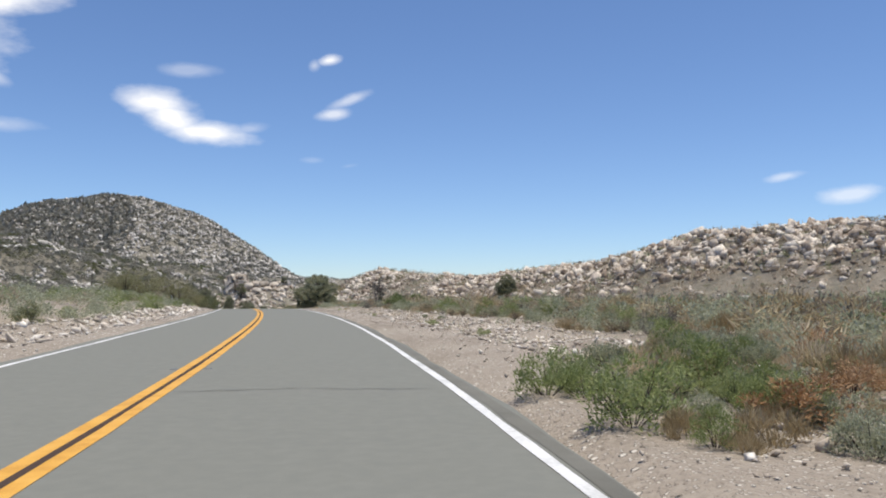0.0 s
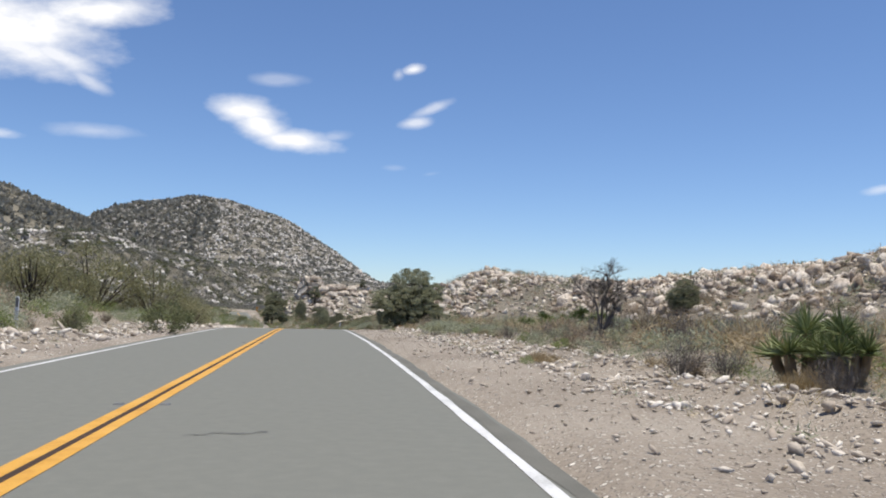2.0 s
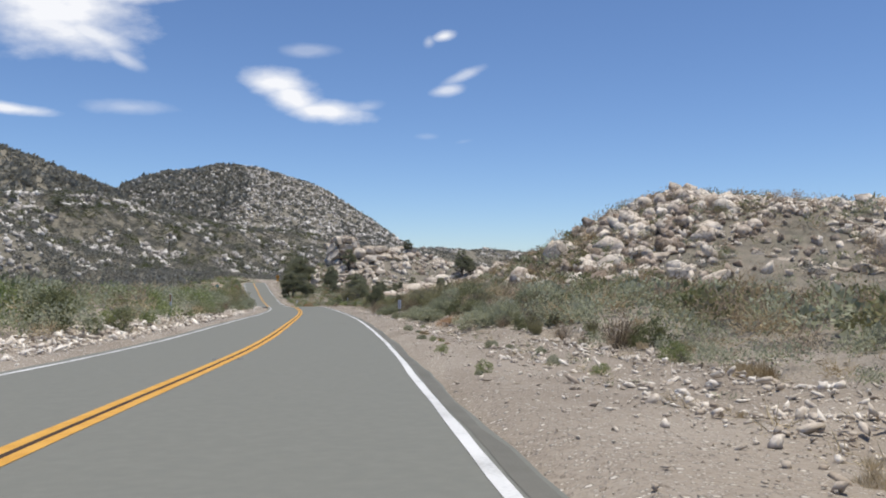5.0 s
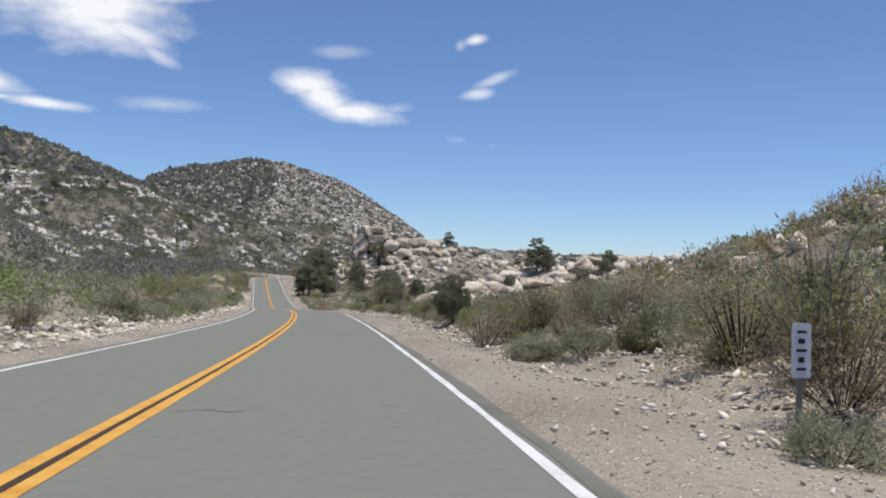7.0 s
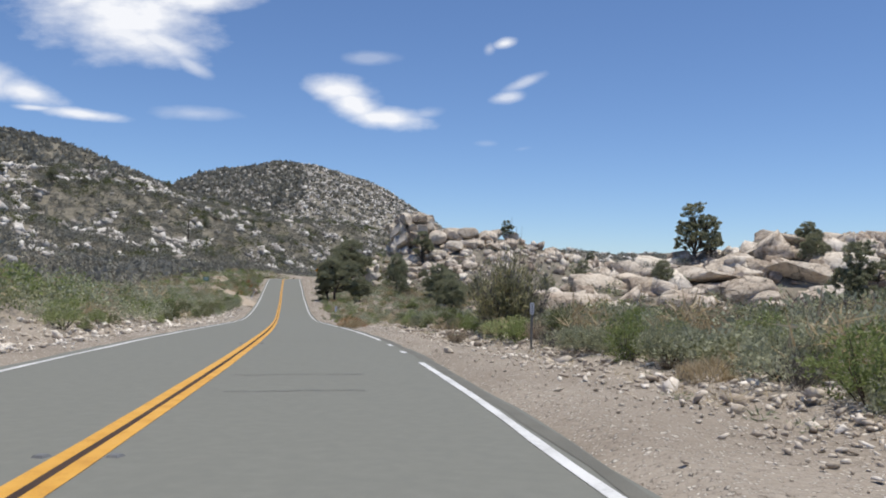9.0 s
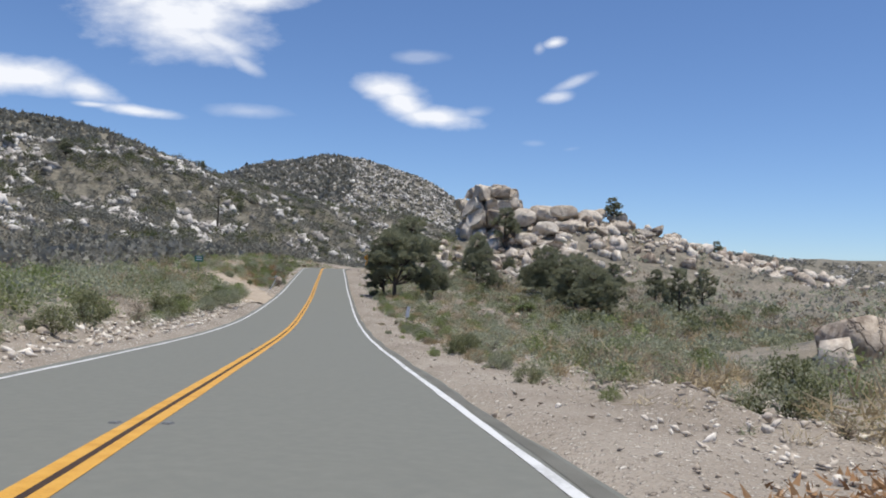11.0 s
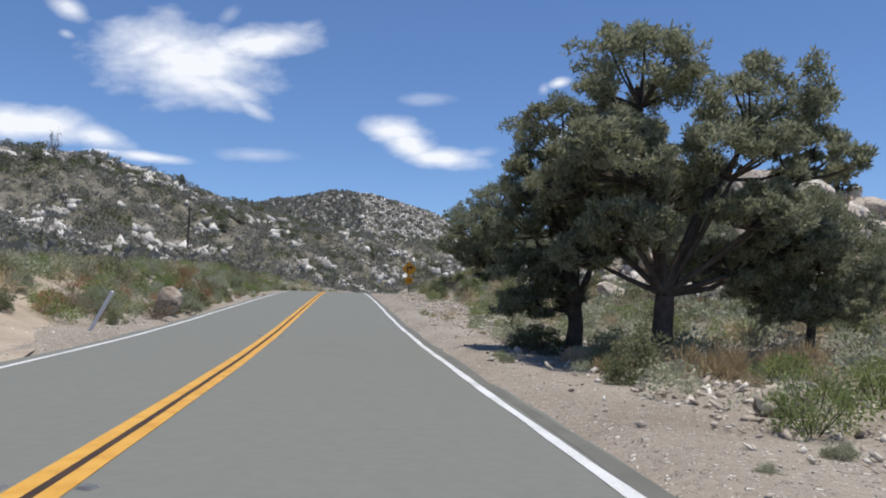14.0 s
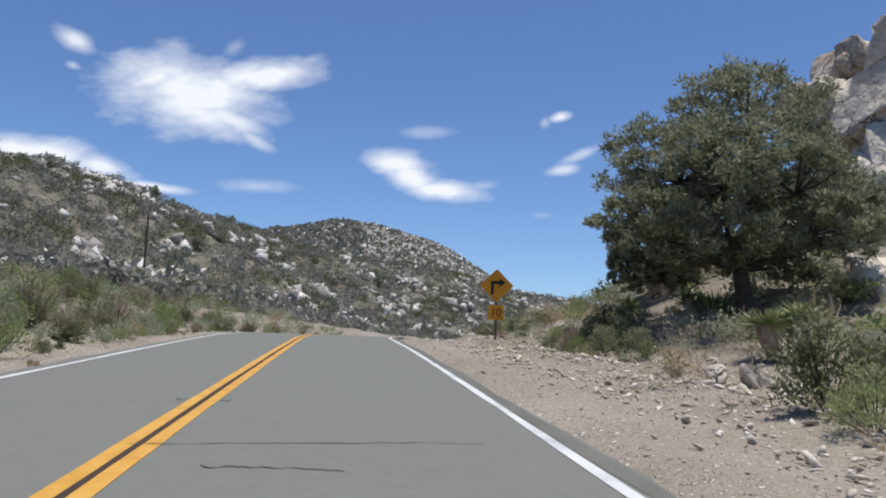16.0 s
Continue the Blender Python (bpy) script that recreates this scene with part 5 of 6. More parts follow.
shoulder_stones(5500, 1.2, 3.6, 0.06, 0.20, 57, True, "rubble_berm", "low berm of pale broken stones along the road edge", 120, 215)
shoulder_stones(5500, 1.5, 5.5, 0.035, 0.13, 58, False, "rubble_strip", "scattered pale broken stones beside the road", 296, 368)
shoulder_stones(9500, 0.9, 3.4, 0.06, 0.24, 53, True, "rubble_bank_left", "pale broken stones heaped along the road edge", -10, 305)
shoulder_stones(12000, 0.1, 3.4, 0.03, 0.08, 54, True, "gravel_left", "loose pale gravel on a road shoulder", sub=0)

# ---- trees ----
BIG = "large dark green pinyon pine beside the road"
for kind, x, y, tall, wide, turn in [(5, -90.2, 301.7, 6.6, 6.6, radians(16)), (6, -92.2, 303.9, 5.8, 5.8, radians(16)), (0, -87.2, 304.4, 3.8, 3.6, 4.0)]:
    pine(kind, x, y, tall, wide, BIG, turn)
pine(0, -103.6, 347.4, 8.1, 9.2, "broad dark pinyon pine in front of the crag", 1.0)
pine(2, -89.9, 354.6, 6.6, 6.0, "tall pinyon pine among pale boulders beside the crag", 3.0)
pine(1, -106.5, 355.0, 4.6, 4.4, "smaller pinyon pine beside pale boulders", 2.4)
pine(1, -18.0, 114.4, 5.3, 6.9, "round dense pinyon pine beside the gravel shoulder", 0.7)
for kind, x, y, tall, wide in [(2, -43.0, 262.5, 5.4, 4.8), (1, -33.0, 266.0, 2.0, 2.6), (2, -41.4, 263.6, 3.4, 2.4), (1, -42.3, 186.7, 2.2, 1.9), (2, -26.0, 209.0, 3.8, 2.8), (1, -33.5, 262.0, 2.4, 2.6), (2, -52.5, 262.0, 3.2, 2.4), (2, -36.5, 238.0, 5.2, 4.0), (1, -46, 255, 2.2, 2.4), (2, -54.5, 270, 2.6, 2.0),
                               (2, -84.5, 294.2, 1.5, 0.9), (0, -77.8, 316.9, 5.7, 6.0), (0, -72.8, 301.4, 5.0, 5.0), (0, -70.4, 291.2, 4.2, 4.8), (0, -89.0, 331.0, 6.6, 5.0), (1, -80.5, 327.5, 3.6, 4.4), (1, -75.0, 308.0, 2.6, 3.4), (2, -70, 308, 4.6, 3.2), (1, -84, 318, 2.6, 2.2), (2, -87, 327, 3.4, 2.6), (2, -80, 330, 3.8, 2.8), (1, -73, 326, 3.2, 2.8), (2, -66, 318, 4.0, 2.9), (2, -61, 322, 4.2, 3.4), (2, -64, 300, 4.4, 3.4),
                               (2, -74.5, 372.0, 4.6, 4.4), (1, -66, 383, 3.0, 3.2), (2, -56, 387, 4.2, 3.4), (1, -93.0, 349.0, 2.6, 2.6), (1, -87.5, 346.0, 2.2, 2.2), (1, 12, 150, 4.2, 4.4)]:
    pine(kind, x, y, tall, wide, turn=x)
# pines on the left hill's crest
for x, y, t in [(-238, 425, 6.0), (-230, 431, 3.4), (-236, 452, 3.6), (-262, 428, 5.0), (-246, 470, 2.6), (-243, 505, 3.2), (-240, 540, 3.4), (-205, 470, 3.0), (-200, 500, 3.4), (-222, 520, 3.0), (-190, 540, 3.6)]:
    pine(2 if t > 3.3 else 1, x, y, t, t * 0.9, "small dark pine on a rocky hillside", x)

# ---- roadside plants: first the ones that stand out, then the rest by stretches ----
for kind, x, y, wide, tall in [
        ("green", 1.7, 7.2, 1.2, 0.85), ("green", 1.2, 9.2, 0.9, 0.75), ("green", 2.8, 9.6, 1.2, 0.6), ("rust", 3.4, 7.6, 1.3, 0.65), ("rust", 4.4, 8.6, 1.0, 0.6), ("sage", 1.5, 10.4, 0.6, 0.32), ("straw", 4.8, 9.0, 1.2, 0.7), ("straw", 3.0, 13.5, 1.4, 0.5),
        ("sage", -2.4, 50.8, 2.2, 0.95), ("sage", -1.2, 52.5, 1.8, 0.9), ("twig", -5.8, 60.6, 1.4, 1.05), ("twig", -4.8, 61.5, 1.3, 1.0), ("green", -7.5, 67.6, 0.7, 0.45), ("straw", -8.0, 66.5, 1.2, 0.45), ("sage", -12.2, 85.2, 2.4, 0.9), ("brown", -13.6, 89.2, 1.7, 1.3), ("brown", -12.4, 90.0, 1.5, 1.1), ("sage", -13.4, 94.0, 2.6, 0.95)]:
    shrub(kind, x, y, wide, tall, rng)
for kind, x, y, wide, tall in [
        ("round", -33.2, 90.0, 7.4, 5.2), ("round", -30.4, 92.0, 5.4, 3.8), ("round", -36.0, 88.0, 6.4, 4.6), ("round", -34.6, 86.4, 5.4, 4.6), ("round", -31.6, 85.6, 3.6, 2.6), ("round", -28.8, 93.6, 3.2, 2.2), ("brown", -4.6, 71.6, 2.4, 1.9), ("twig", -3.8, 72.6, 2.4, 2.1), ("brown", -5.0, 70.2, 1.6, 1.1), ("twig", -3.5, 70.5, 2.6, 1.6), ("twig", -2.6, 69.0, 2.4, 1.5), ("twig", -5.6, 73.6, 2.6, 1.5), ("twig", -7.2, 76.0, 2.4, 1.2), ("brown", -6.6, 74.4, 2.2, 1.2), ("round", -30.2, 96.4, 4.2, 2.6), ("dark", -22.6, 77.0, 2.4, 1.6), ("green", -22.4, 66.0, 1.4, 0.8), ("green", -23.0, 63.5, 1.6, 0.9),
        ("sage", -31.1, 150.3, 1.7, 0.95), ("sage", -27.7, 140.6, 2.4, 0.95), ("sage", -26.4, 142.0, 2.2, 1.0), ("rust", -29.3, 144.0, 1.3, 0.55), ("straw", -28.6, 143.2, 1.2, 0.5), ("sage", -32.3, 153.4, 2.4, 1.05), ("sage", -30.9, 149.0, 1.8, 0.95), ("sage", -32.9, 156.5, 1.6, 0.8), ("sage", -34.3, 157.8, 1.0, 0.7),
        ("willow", -33.4, 161.6, 2.6, 2.2), ("round", -34.0, 163.6, 2.6, 2.0), ("willow", -32.6, 164.8, 2.8, 2.4), ("round", -32.4, 160.2, 2.2, 1.6), ("willow", -35.2, 167.0, 2.4, 1.8), ("brown", -36.6, 170.5, 2.2, 1.6), ("sage", -37.6, 168.5, 1.5, 0.8), ("brown", -33.8, 159.4, 2.2, 1.7)]:
    shrub(kind, x, y, wide, tall, rng)
for kind, x, y, wide, tall in [
         ("round", -44.8, 193.6, 2.2, 1.8), ("dark", -44.0, 194.5, 1.8, 1.5), ("willow", -53.0, 216.5, 4.7, 4.6), ("willow", -53.6, 218.4, 3.6, 3.6), ("twig", -53.2, 216.8, 3.4, 3.6), ("twig", -52.2, 216.8, 3.2, 3.3), ("green", -52.2, 212.5, 1.6, 0.8), ("brown", -54.2, 213.6, 1.3, 0.8), ("sage", -50.2, 208.0, 1.6, 0.8), ("twig", -51.2, 210.6, 1.4, 0.9),
        ("sage", -57.0, 189.6, 2.6, 1.8), ("round", -58.6, 191.8, 3.2, 2.6), ("sage", -54.0, 181.0, 2.0, 1.2), ("rust", -64.0, 233.0, 2.0, 0.8), ("straw", -63.0, 230.0, 1.6, 0.6), ("rust", -112.2, 318.6, 1.7, 1.9), ("straw", -80.2, 277.6, 1.2, 0.55), ("dark", -103.9, 332.2, 1.6, 1.5), ("dark", -102.4, 334.0, 1.8, 1.6), ("green", -103.7, 331.0, 1.2, 0.9), ("dark", -107.6, 346.8, 2.4, 1.5), ("dark", -97.2, 330.6, 1.9, 2.0), ("green", -96.6, 329.6, 1.6, 1.3), ("green", -87.0, 295.6, 1.8, 1.5), ("dark", -86.5, 296.5, 1.8, 1.6), ("straw", -89.4, 299.4, 1.8, 0.8), ("straw", -88.0, 300.2, 1.6, 0.8), ("sage", -79.6, 278.6, 1.3, 0.75), ("sage", -78.9, 279.3, 1.2, 0.7), ("green", -88.3, 298.4, 1.5, 0.9), ("green", -87.4, 297.2, 1.3, 0.9)]:
    shrub(kind, x, y, wide, tall, rng)

for kind, x, y, wide, tall in [
        ("sage", -94.0, 277.2, 2.6, 1.5), ("sage", -96.8, 282.6, 2.4, 1.5), ("sage", -92.2, 272.4, 1.8, 1.2), ("green", -96.0, 280.2, 2.0, 1.6), ("sage", -98.4, 287.2, 1.7, 1.5), ("green", -97.8, 285.2, 2.0, 1.6), ("dark", -95.4, 279.0, 1.8, 1.5),
        ("round", -96.6, 321.1, 3.0, 2.3), ("brown", -95.2, 321.9, 2.4, 1.7), ("green", -97.5, 322.6, 2.0, 1.6), ("brown", -39.2, 173.4, 2.4, 2.0), ("willow", -37.8, 175.6, 2.6, 2.2), ("round", -38.6, 174.6, 2.2, 1.7), ("sage", -37.4, 168.9, 1.8, 1.0), ("sage", -36.4, 168.0, 1.6, 0.95), ("sage", -43.3, 190.2, 1.6, 0.85), ("brown", -36.4, 177.4, 2.4, 1.9), ("dark", -44.2, 194.6, 2.4, 2.0), ("sage", -109.8, 315.8, 1.5, 1.2), ("brown", -114.6, 323.6, 2.4, 1.5), ("green", -117.2, 333.0, 1.5, 1.2), ("sage", -118.6, 334.0, 1.8, 1.5), ("brown", -123.6, 344.2, 2.2, 1.5), ("willow", -111.2, 312.2, 2.4, 1.9), ("sage", -116.0, 327.0, 1.8, 1.2)]:
    shrub(kind, x, y, wide, tall, rng)
for kind, x, y, wide, tall in [
        ("round", -54.4, 224.2, 2.4, 1.6), ("willow", -53.2, 225.4, 2.0, 1.7), ("dark", -58.2, 248.2, 3.6, 2.2), ("green", -60.0, 246.0, 2.4, 1.3), ("dark", -56.4, 250.0, 3.0, 2.0), ("green", -52.6, 213.8, 2.6, 0.85), ("sage", -51.4, 215.2, 1.8, 0.8),
        ("sage", -11.4, 83.2, 2.0, 0.8), ("sage", -12.9, 88.2, 2.0, 0.85), ("sage", -11.0, 88.0, 2.2, 0.9), ("sage", -10.2, 85.6, 2.2, 0.85), ("sage", -9.6, 83.4, 2.0, 0.8), ("sage", -14.4, 97.0, 1.8, 0.8), ("straw", -15.6, 100.5, 1.5, 0.7), ("straw", -16.8, 106.0, 1.8, 0.8), ("sage", -19.6, 118.0, 1.8, 0.9), ("rust", -18.0, 108.4, 1.4, 0.6)]:
    shrub(kind, x, y, wide, tall, rng)

REST, COUNT = {}, {}


def plant(kind, x, y, wide):
    """A shrub of its own while there are not too many of its kind, else one of the joined rest."""
    COUNT[kind] = COUNT.get(kind, 0) + 1
    if COUNT[kind] <= {"sage": 265, "straw": 250}.get(kind, 290):
        shrub(kind, x, y, wide, None, rng)
    else:
        REST.setdefault(kind, []).append((x, y, wide))


# thick growth beside the first stretch, and on the hummock between the track and the road
for kinds, s0, s1, lo, hi, side, n, w0, w1 in [
        (["green", "sage", "straw", "sage", "green"], 5.4, 10, 1.0, 3.8, 1, 40, 0.4, 0.8), (["sage", "green", "straw", "sage"], 8, 12, 2.0, 6.5, 1, 36, 0.5, 1.0), (["sage"], 142, 180, 3.9, 7.5, 1, 22, 1.1, 2.0), (["sage", "sage", "green", "straw", "straw"], 8, 13, 2.4, 9.5, 1, 50, 0.6, 1.2), (["sage", "straw", "green"], 20, 52, 6.2, 11, 1, 70, 0.6, 1.4), (["sage", "sage", "straw", "green"], 180, 246, 3.5, 8.5, 1, 150, 0.8, 1.6),
        (["brown", "green", "sage", "dark", "rust"], 320, 338, 1.6, 6.0, -1, 50, 0.6, 1.5), (["green", "brown", "sage", "willow"], 338, 385, 1.2, 6.0, -1, 70, 0.7, 1.7),
        (["sage", "straw", "sage", "brown", "green"], 252, 300, 1.7, 9, 1, 190, 0.35, 1.1), (["brown", "sage", "green", "dark", "straw"], 345, 366, 8.5, 18, 1, 60, 0.7, 1.7), (["green", "brown", "dark", "sage", "straw"], 318, 348, 4.2, 9.5, 1, 34, 0.6, 1.4)]:
    for _ in range(n):
        px, py = road_at(rng.uniform(s0, s1), side * ((PAVED_R if side > 0 else PAVED_L) + rng.uniform(lo, hi)))
        plant(rng.choice(kinds), float(px), float(py), rng.uniform(w0, w1))

ZONES = [  # stations, offsets from the asphalt, side, number as objects, number in all, kinds with weights, widths
    (-8, 13, 3.4, 24, 1, 70, 480, {"sage": 5, "green": 2, "straw": 5, "rust": 1}, (0.5, 1.5)),
    (13, 36, 6.0, 24, 1, 80, 560, {"sage": 6, "green": 1, "straw": 4, "brown": 3, "twig": 2}, (0.6, 1.6)),
    (36, 130, 4.8, 24, 1, 120, 1300, {"sage": 5, "brown": 3, "straw": 3, "green": 1, "twig": 2}, (0.5, 1.6)),
    (130, 178, 4.2, 20, 1, 85, 460, {"sage": 4, "brown": 4, "dark": 2, "straw": 1, "willow": 2}, (0.9, 2.2)),
    (178, 250, 3.6, 20, 1, 110, 1000, {"sage": 4, "brown": 2, "dark": 2, "straw": 1, "green": 1, "twig": 1, "willow": 1}, (0.7, 2.1)),
    (250, 330, 1.8, 24, 1, 100, 1000, {"sage": 7, "straw": 2, "green": 2, "dark": 2, "brown": 2}, (0.5, 1.5)),
    (284, 345, 12, 42, 1, 0, 480, {"dark": 4, "brown": 3, "sage": 4, "straw": 1}, (0.9, 2.2)),
    (330, 400, 4.0, 18, 1, 90, 600, {"sage": 4, "straw": 2, "dark": 3, "green": 2, "brown": 3}, (0.6, 1.7)),
    (-8, 130, 2.6, 24, -1, 80, 1100, {"sage": 6, "green": 3, "brown": 2, "dark": 1}, (0.7, 1.8)),
    (130, 308, 2.2, 24, -1, 140, 1900, {"sage": 8, "green": 5, "dark": 3, "brown": 2, "straw": 1}, (0.9, 2.5)),
    (320, 400, 0.9, 18, -1, 150, 900, {"sage": 4, "green": 4, "brown": 2, "dark": 2, "straw": 1}, (0.5, 1.6)),
]
for s0, s1, o0, o1, side, n, total, kinds, (w0, w1) in ZONES:
    spots = sorted((o0 + (o1 - o0) * rng.random() ** 1.25, rng.uniform(s0, s1)) for _ in range(total))
    for i, (off, s) in enumerate(spots):
        px, py = road_at(s, PAVED_R + off if side > 0 else -PAVED_L - off)
        kind = rng.choices(list(kinds), list(kinds.values()))[0]
        wide = rng.uniform(w0, w1) * (0.55 + 0.45 * min(1, (off - o0) / 3 + 0.2))
        if i < n:
            plant(kind, float(px), float(py), wide)
        else:
            REST.setdefault(kind, []).append((float(px), float(py), wide))
for kind, (mat, text) in {"sage": (M_SAGE, "grey-green sagebrush beside the road"), "green": (M_GREEN, "fresh green bushes beside the road"), "dark": (M_DARKBUSH, "dark chaparral bushes beside the road"), "brown": (M_BROWN, "dry brown bushes beside the road"), "straw": (M_STRAW, "dry straw grass beside the road"), "rust": (M_RUST, "rust-brown dried weeds beside the road"), "twig": (M_DEAD, "bare grey twiggy bushes beside the road"), "willow": (M_WILLOW, "tall olive-green bushes beside the road")}.items():
    if kind in REST:
        p = np.array(REST[kind])
        thin = {"straw": 0.05, "brown": 0.12, "twig": 0.06, "rust": 0.2}.get(kind)
        edge = np.abs(along(p[:, 0], p[:, 1])[1]) < 13.5
        for m, per, leaf, slim in ((edge, 330, 0.055, 0.34), (~edge, 121, 0.10, 0.40)):
            if m.any():
                brush("roadside_" + SHRUB_TEXT[kind][0], p[m, 0], p[m, 1], p[m, 2], mat, 91, per if kind != "straw" else 150, leaf * (1.3 if thin else 1) if kind != "straw" else 0.26, text, 0.75, thin or slim)

# sparse dry grass and seedlings between the shrubs
tg = np.random.RandomState(77)
n = 9000
ts, toff = tg.uniform(-8, 395, n), 2.5 + 20 * tg.uniform(0, 1, n) ** 1.4
side = tg.uniform(0, 1, n) < 0.6
tx, ty = road_at(ts, np.where(side, PAVED_R + toff, -PAVED_L - toff + 0.8))
m = tg.uniform(0, 1, n) < 0.6
brush("sparse_grass", tx[m], ty[m], tg.uniform(0.12, 0.4, m.sum()), M_STRAW, 78, 24, 0.5, "sparse dry grass between stones", 0.6, 0.04)
brush("seedling_weeds", tx[~m], ty[~m], tg.uniform(0.1, 0.35, (~m).sum()), M_SAGE, 79, 24, 0.26, "small grey-green weeds between stones", 0.6, 0.14)

# low green and straw tufts that creep onto the shoulders
for s0, s1, o0, o1, side, n in [(115, 150, 0.5, 3.5, 1, 22), (245, 335, 0.8, 4.0, 1, 50), (325, 400, 0.2, 2.2, -1, 50), (0, 110, 2.0, 4.5, 1, 20)]:
    for _ in range(n):
        px, py = road_at(rng.uniform(s0, s1), (PAVED_R + rng.uniform(o0, o1)) if side > 0 else -(PAVED_L + rng.uniform(o0, o1)))
        shrub(rng.choice(["straw", "sage", "green"] if side > 0 else ["green", "green", "straw"]), float(px), float(py), rng.uniform(0.2, 0.5), None, rng)

for x, y, tall, wide in [(-3.4, 59.8, 1.4, 1.2), (-2.9, 54.6, 1.1, 1.5), (-3.7, 60.6, 1.5, 1.7), (-1.8, 57.0, 1.3, 1.4), (-8.7, 92.3, 1.15, 1.7), (-3.6, 96.5, 1.7, 2.2), (-6.0, 95.0, 1.3, 1.5), (-8.3, 87.6, 0.9, 1.6), (-103.4, 339.4, 1.3, 2.4), (-105.0, 348.2, 1.5, 2.2), (-107.2, 350.0, 1.2, 1.6), (-75.6, 291.5, 1.4, 1.8), (-7.4, 93.8, 1.5, 1.8), (-4.8, 97.6, 1.8, 2.0), (-60.0, 140.0, 1.8, 2.0), (-63.0, 146.0, 1.8, 1.8), (-80.0, 200.0, 1.8, 1.8), (-95.0, 222.0, 2.0, 1.6), (-37.6, 232.0, 1.7, 1.8)]:
    yucca(x, y, tall, wide, x)

made = dead_tree_mesh(74, 7, 0.34, 0.85)
made[0][:, 2] = np.maximum(made[0][:, 2], 0) ** 0.62 - 0.03
made[0][:, :2] *= (0.35 + 0.65 * smooth(0.45, 0.75, made[0][:, 2]))[:, None] / np.quantile(np.abs(made[0][:, :2]), 0.97)
dead_tree(made, -6.0, 72.2, (1.5, 1.5, 2.95), "bare grey dead tree with tangled branches")
dead_tree(dead_tree_mesh(72, 5, 0.3, 0.6, 0.018), -236.0, 443.0, (5.1, 5.1, 9.0), "bare standing snag on a hill crest")

# ---- dirt track that leaves the road ----
track_line = spline([(-95.5, 285.0, 0), (-101.0, 292.0, 0), (-106.6, 299.5, 0), (-111.6, 308.4, 0), (-117.0, 318.0, 0), (-121.2, 325.6, 0), (-130, 331, 0)], 0.7)
tn = np.gradient(track_line[:, :2], axis=0)
tn /= np.linalg.norm(tn, axis=1)[:, None]
wide = np.interp(np.linspace(0, 1, len(track_line)), [0, 0.22, 0.42, 0.6, 1], [2.4, 3.4, 2.6, 1.6, 1.4])
rows_x = [track_line[:, 0] - tn[:, 1] * wide * u for u in np.linspace(-1, 1, 9)]
rows_y = [track_line[:, 1] + tn[:, 0] * wide * u for u in np.linspace(-1, 1, 9)]
n = len(track_line)
tv, tf = [], []
for rx, ry, u in zip(rows_x, rows_y, np.linspace(-1, 1, 9)):
    tv.append(np.stack([rx, ry, land(rx, ry) + 0.06 - 0.09 * abs(u) ** 6], 1))
for r in range(8):
    for i in range(n - 1):
        tf.append((r * n + i, r * n + i + 1, (r + 1) * n + i + 1, (r + 1) * n + i))
tagged(new("dirt_track", mesh_of("dirt_track", np.vstack(tv), tf, M_TRACK, True)), "bare sandy dirt track leaving the road", "track", kind="structure")


# ---- signs and posts ----
def box(sx, sy, sz, cx=0, cy=0, cz=0):
    v = np.array([(x, y, z) for x in (-1, 1) for y in (-1, 1) for z in (-1, 1)], float) * np.array([sx, sy, sz]) / 2 + np.array([cx, cy, cz])
    f = [(0, 1, 3, 2), (4, 6, 7, 5), (0, 4, 5, 1), (2, 3, 7, 6), (0, 2, 6, 4), (1, 5, 7, 3)]
    return v, f


def plate(outline, y0, y1):
    """A flat plate in the xz plane between two depths."""
    n = len(outline)
    v = [(x, y0, z) for x, z in outline] + [(x, y1, z) for x, z in outline]
    f = [tuple(range(n)), tuple(range(2 * n - 1, n - 1, -1))] + [(i, i + n, (i + 1) % n + n, (i + 1) % n) for i in range(n)]
    return v, f


def round_rect(w, h, r, cz=0.0, n=4):
    out = []
    for cx, cy, a0 in ((w / 2 - r, h / 2 - r, 0), (-w / 2 + r, h / 2 - r, 90), (-w / 2 + r, -h / 2 + r, 180), (w / 2 - r, -h / 2 + r, 270)):
        for k in range(n + 1):
            a = radians(a0 + 90 * k / n)
            out.append((cx + r * math.cos(a), cz + cy + r * math.sin(a)))
    return out


def diamond(size, r, cz):
    c = math.sqrt(0.5)
    return [((x + z) * c, cz + (z - x) * c) for x, z in round_rect(size, size, r)]


def text_mesh(body, size, mat):
    cu = bpy.data.curves.new("letters", "FONT")
    cu.body, cu.size, cu.align_x, cu.align_y, cu.extrude = body, size, "CENTER", "CENTER", 0.002
    ob = bpy.data.objects.new("letters", cu)
    me = bpy.data.meshes.new_from_object(ob)
    bpy.data.objects.remove(ob)
    me.materials.clear()
    me.materials.append(mat)
    return me


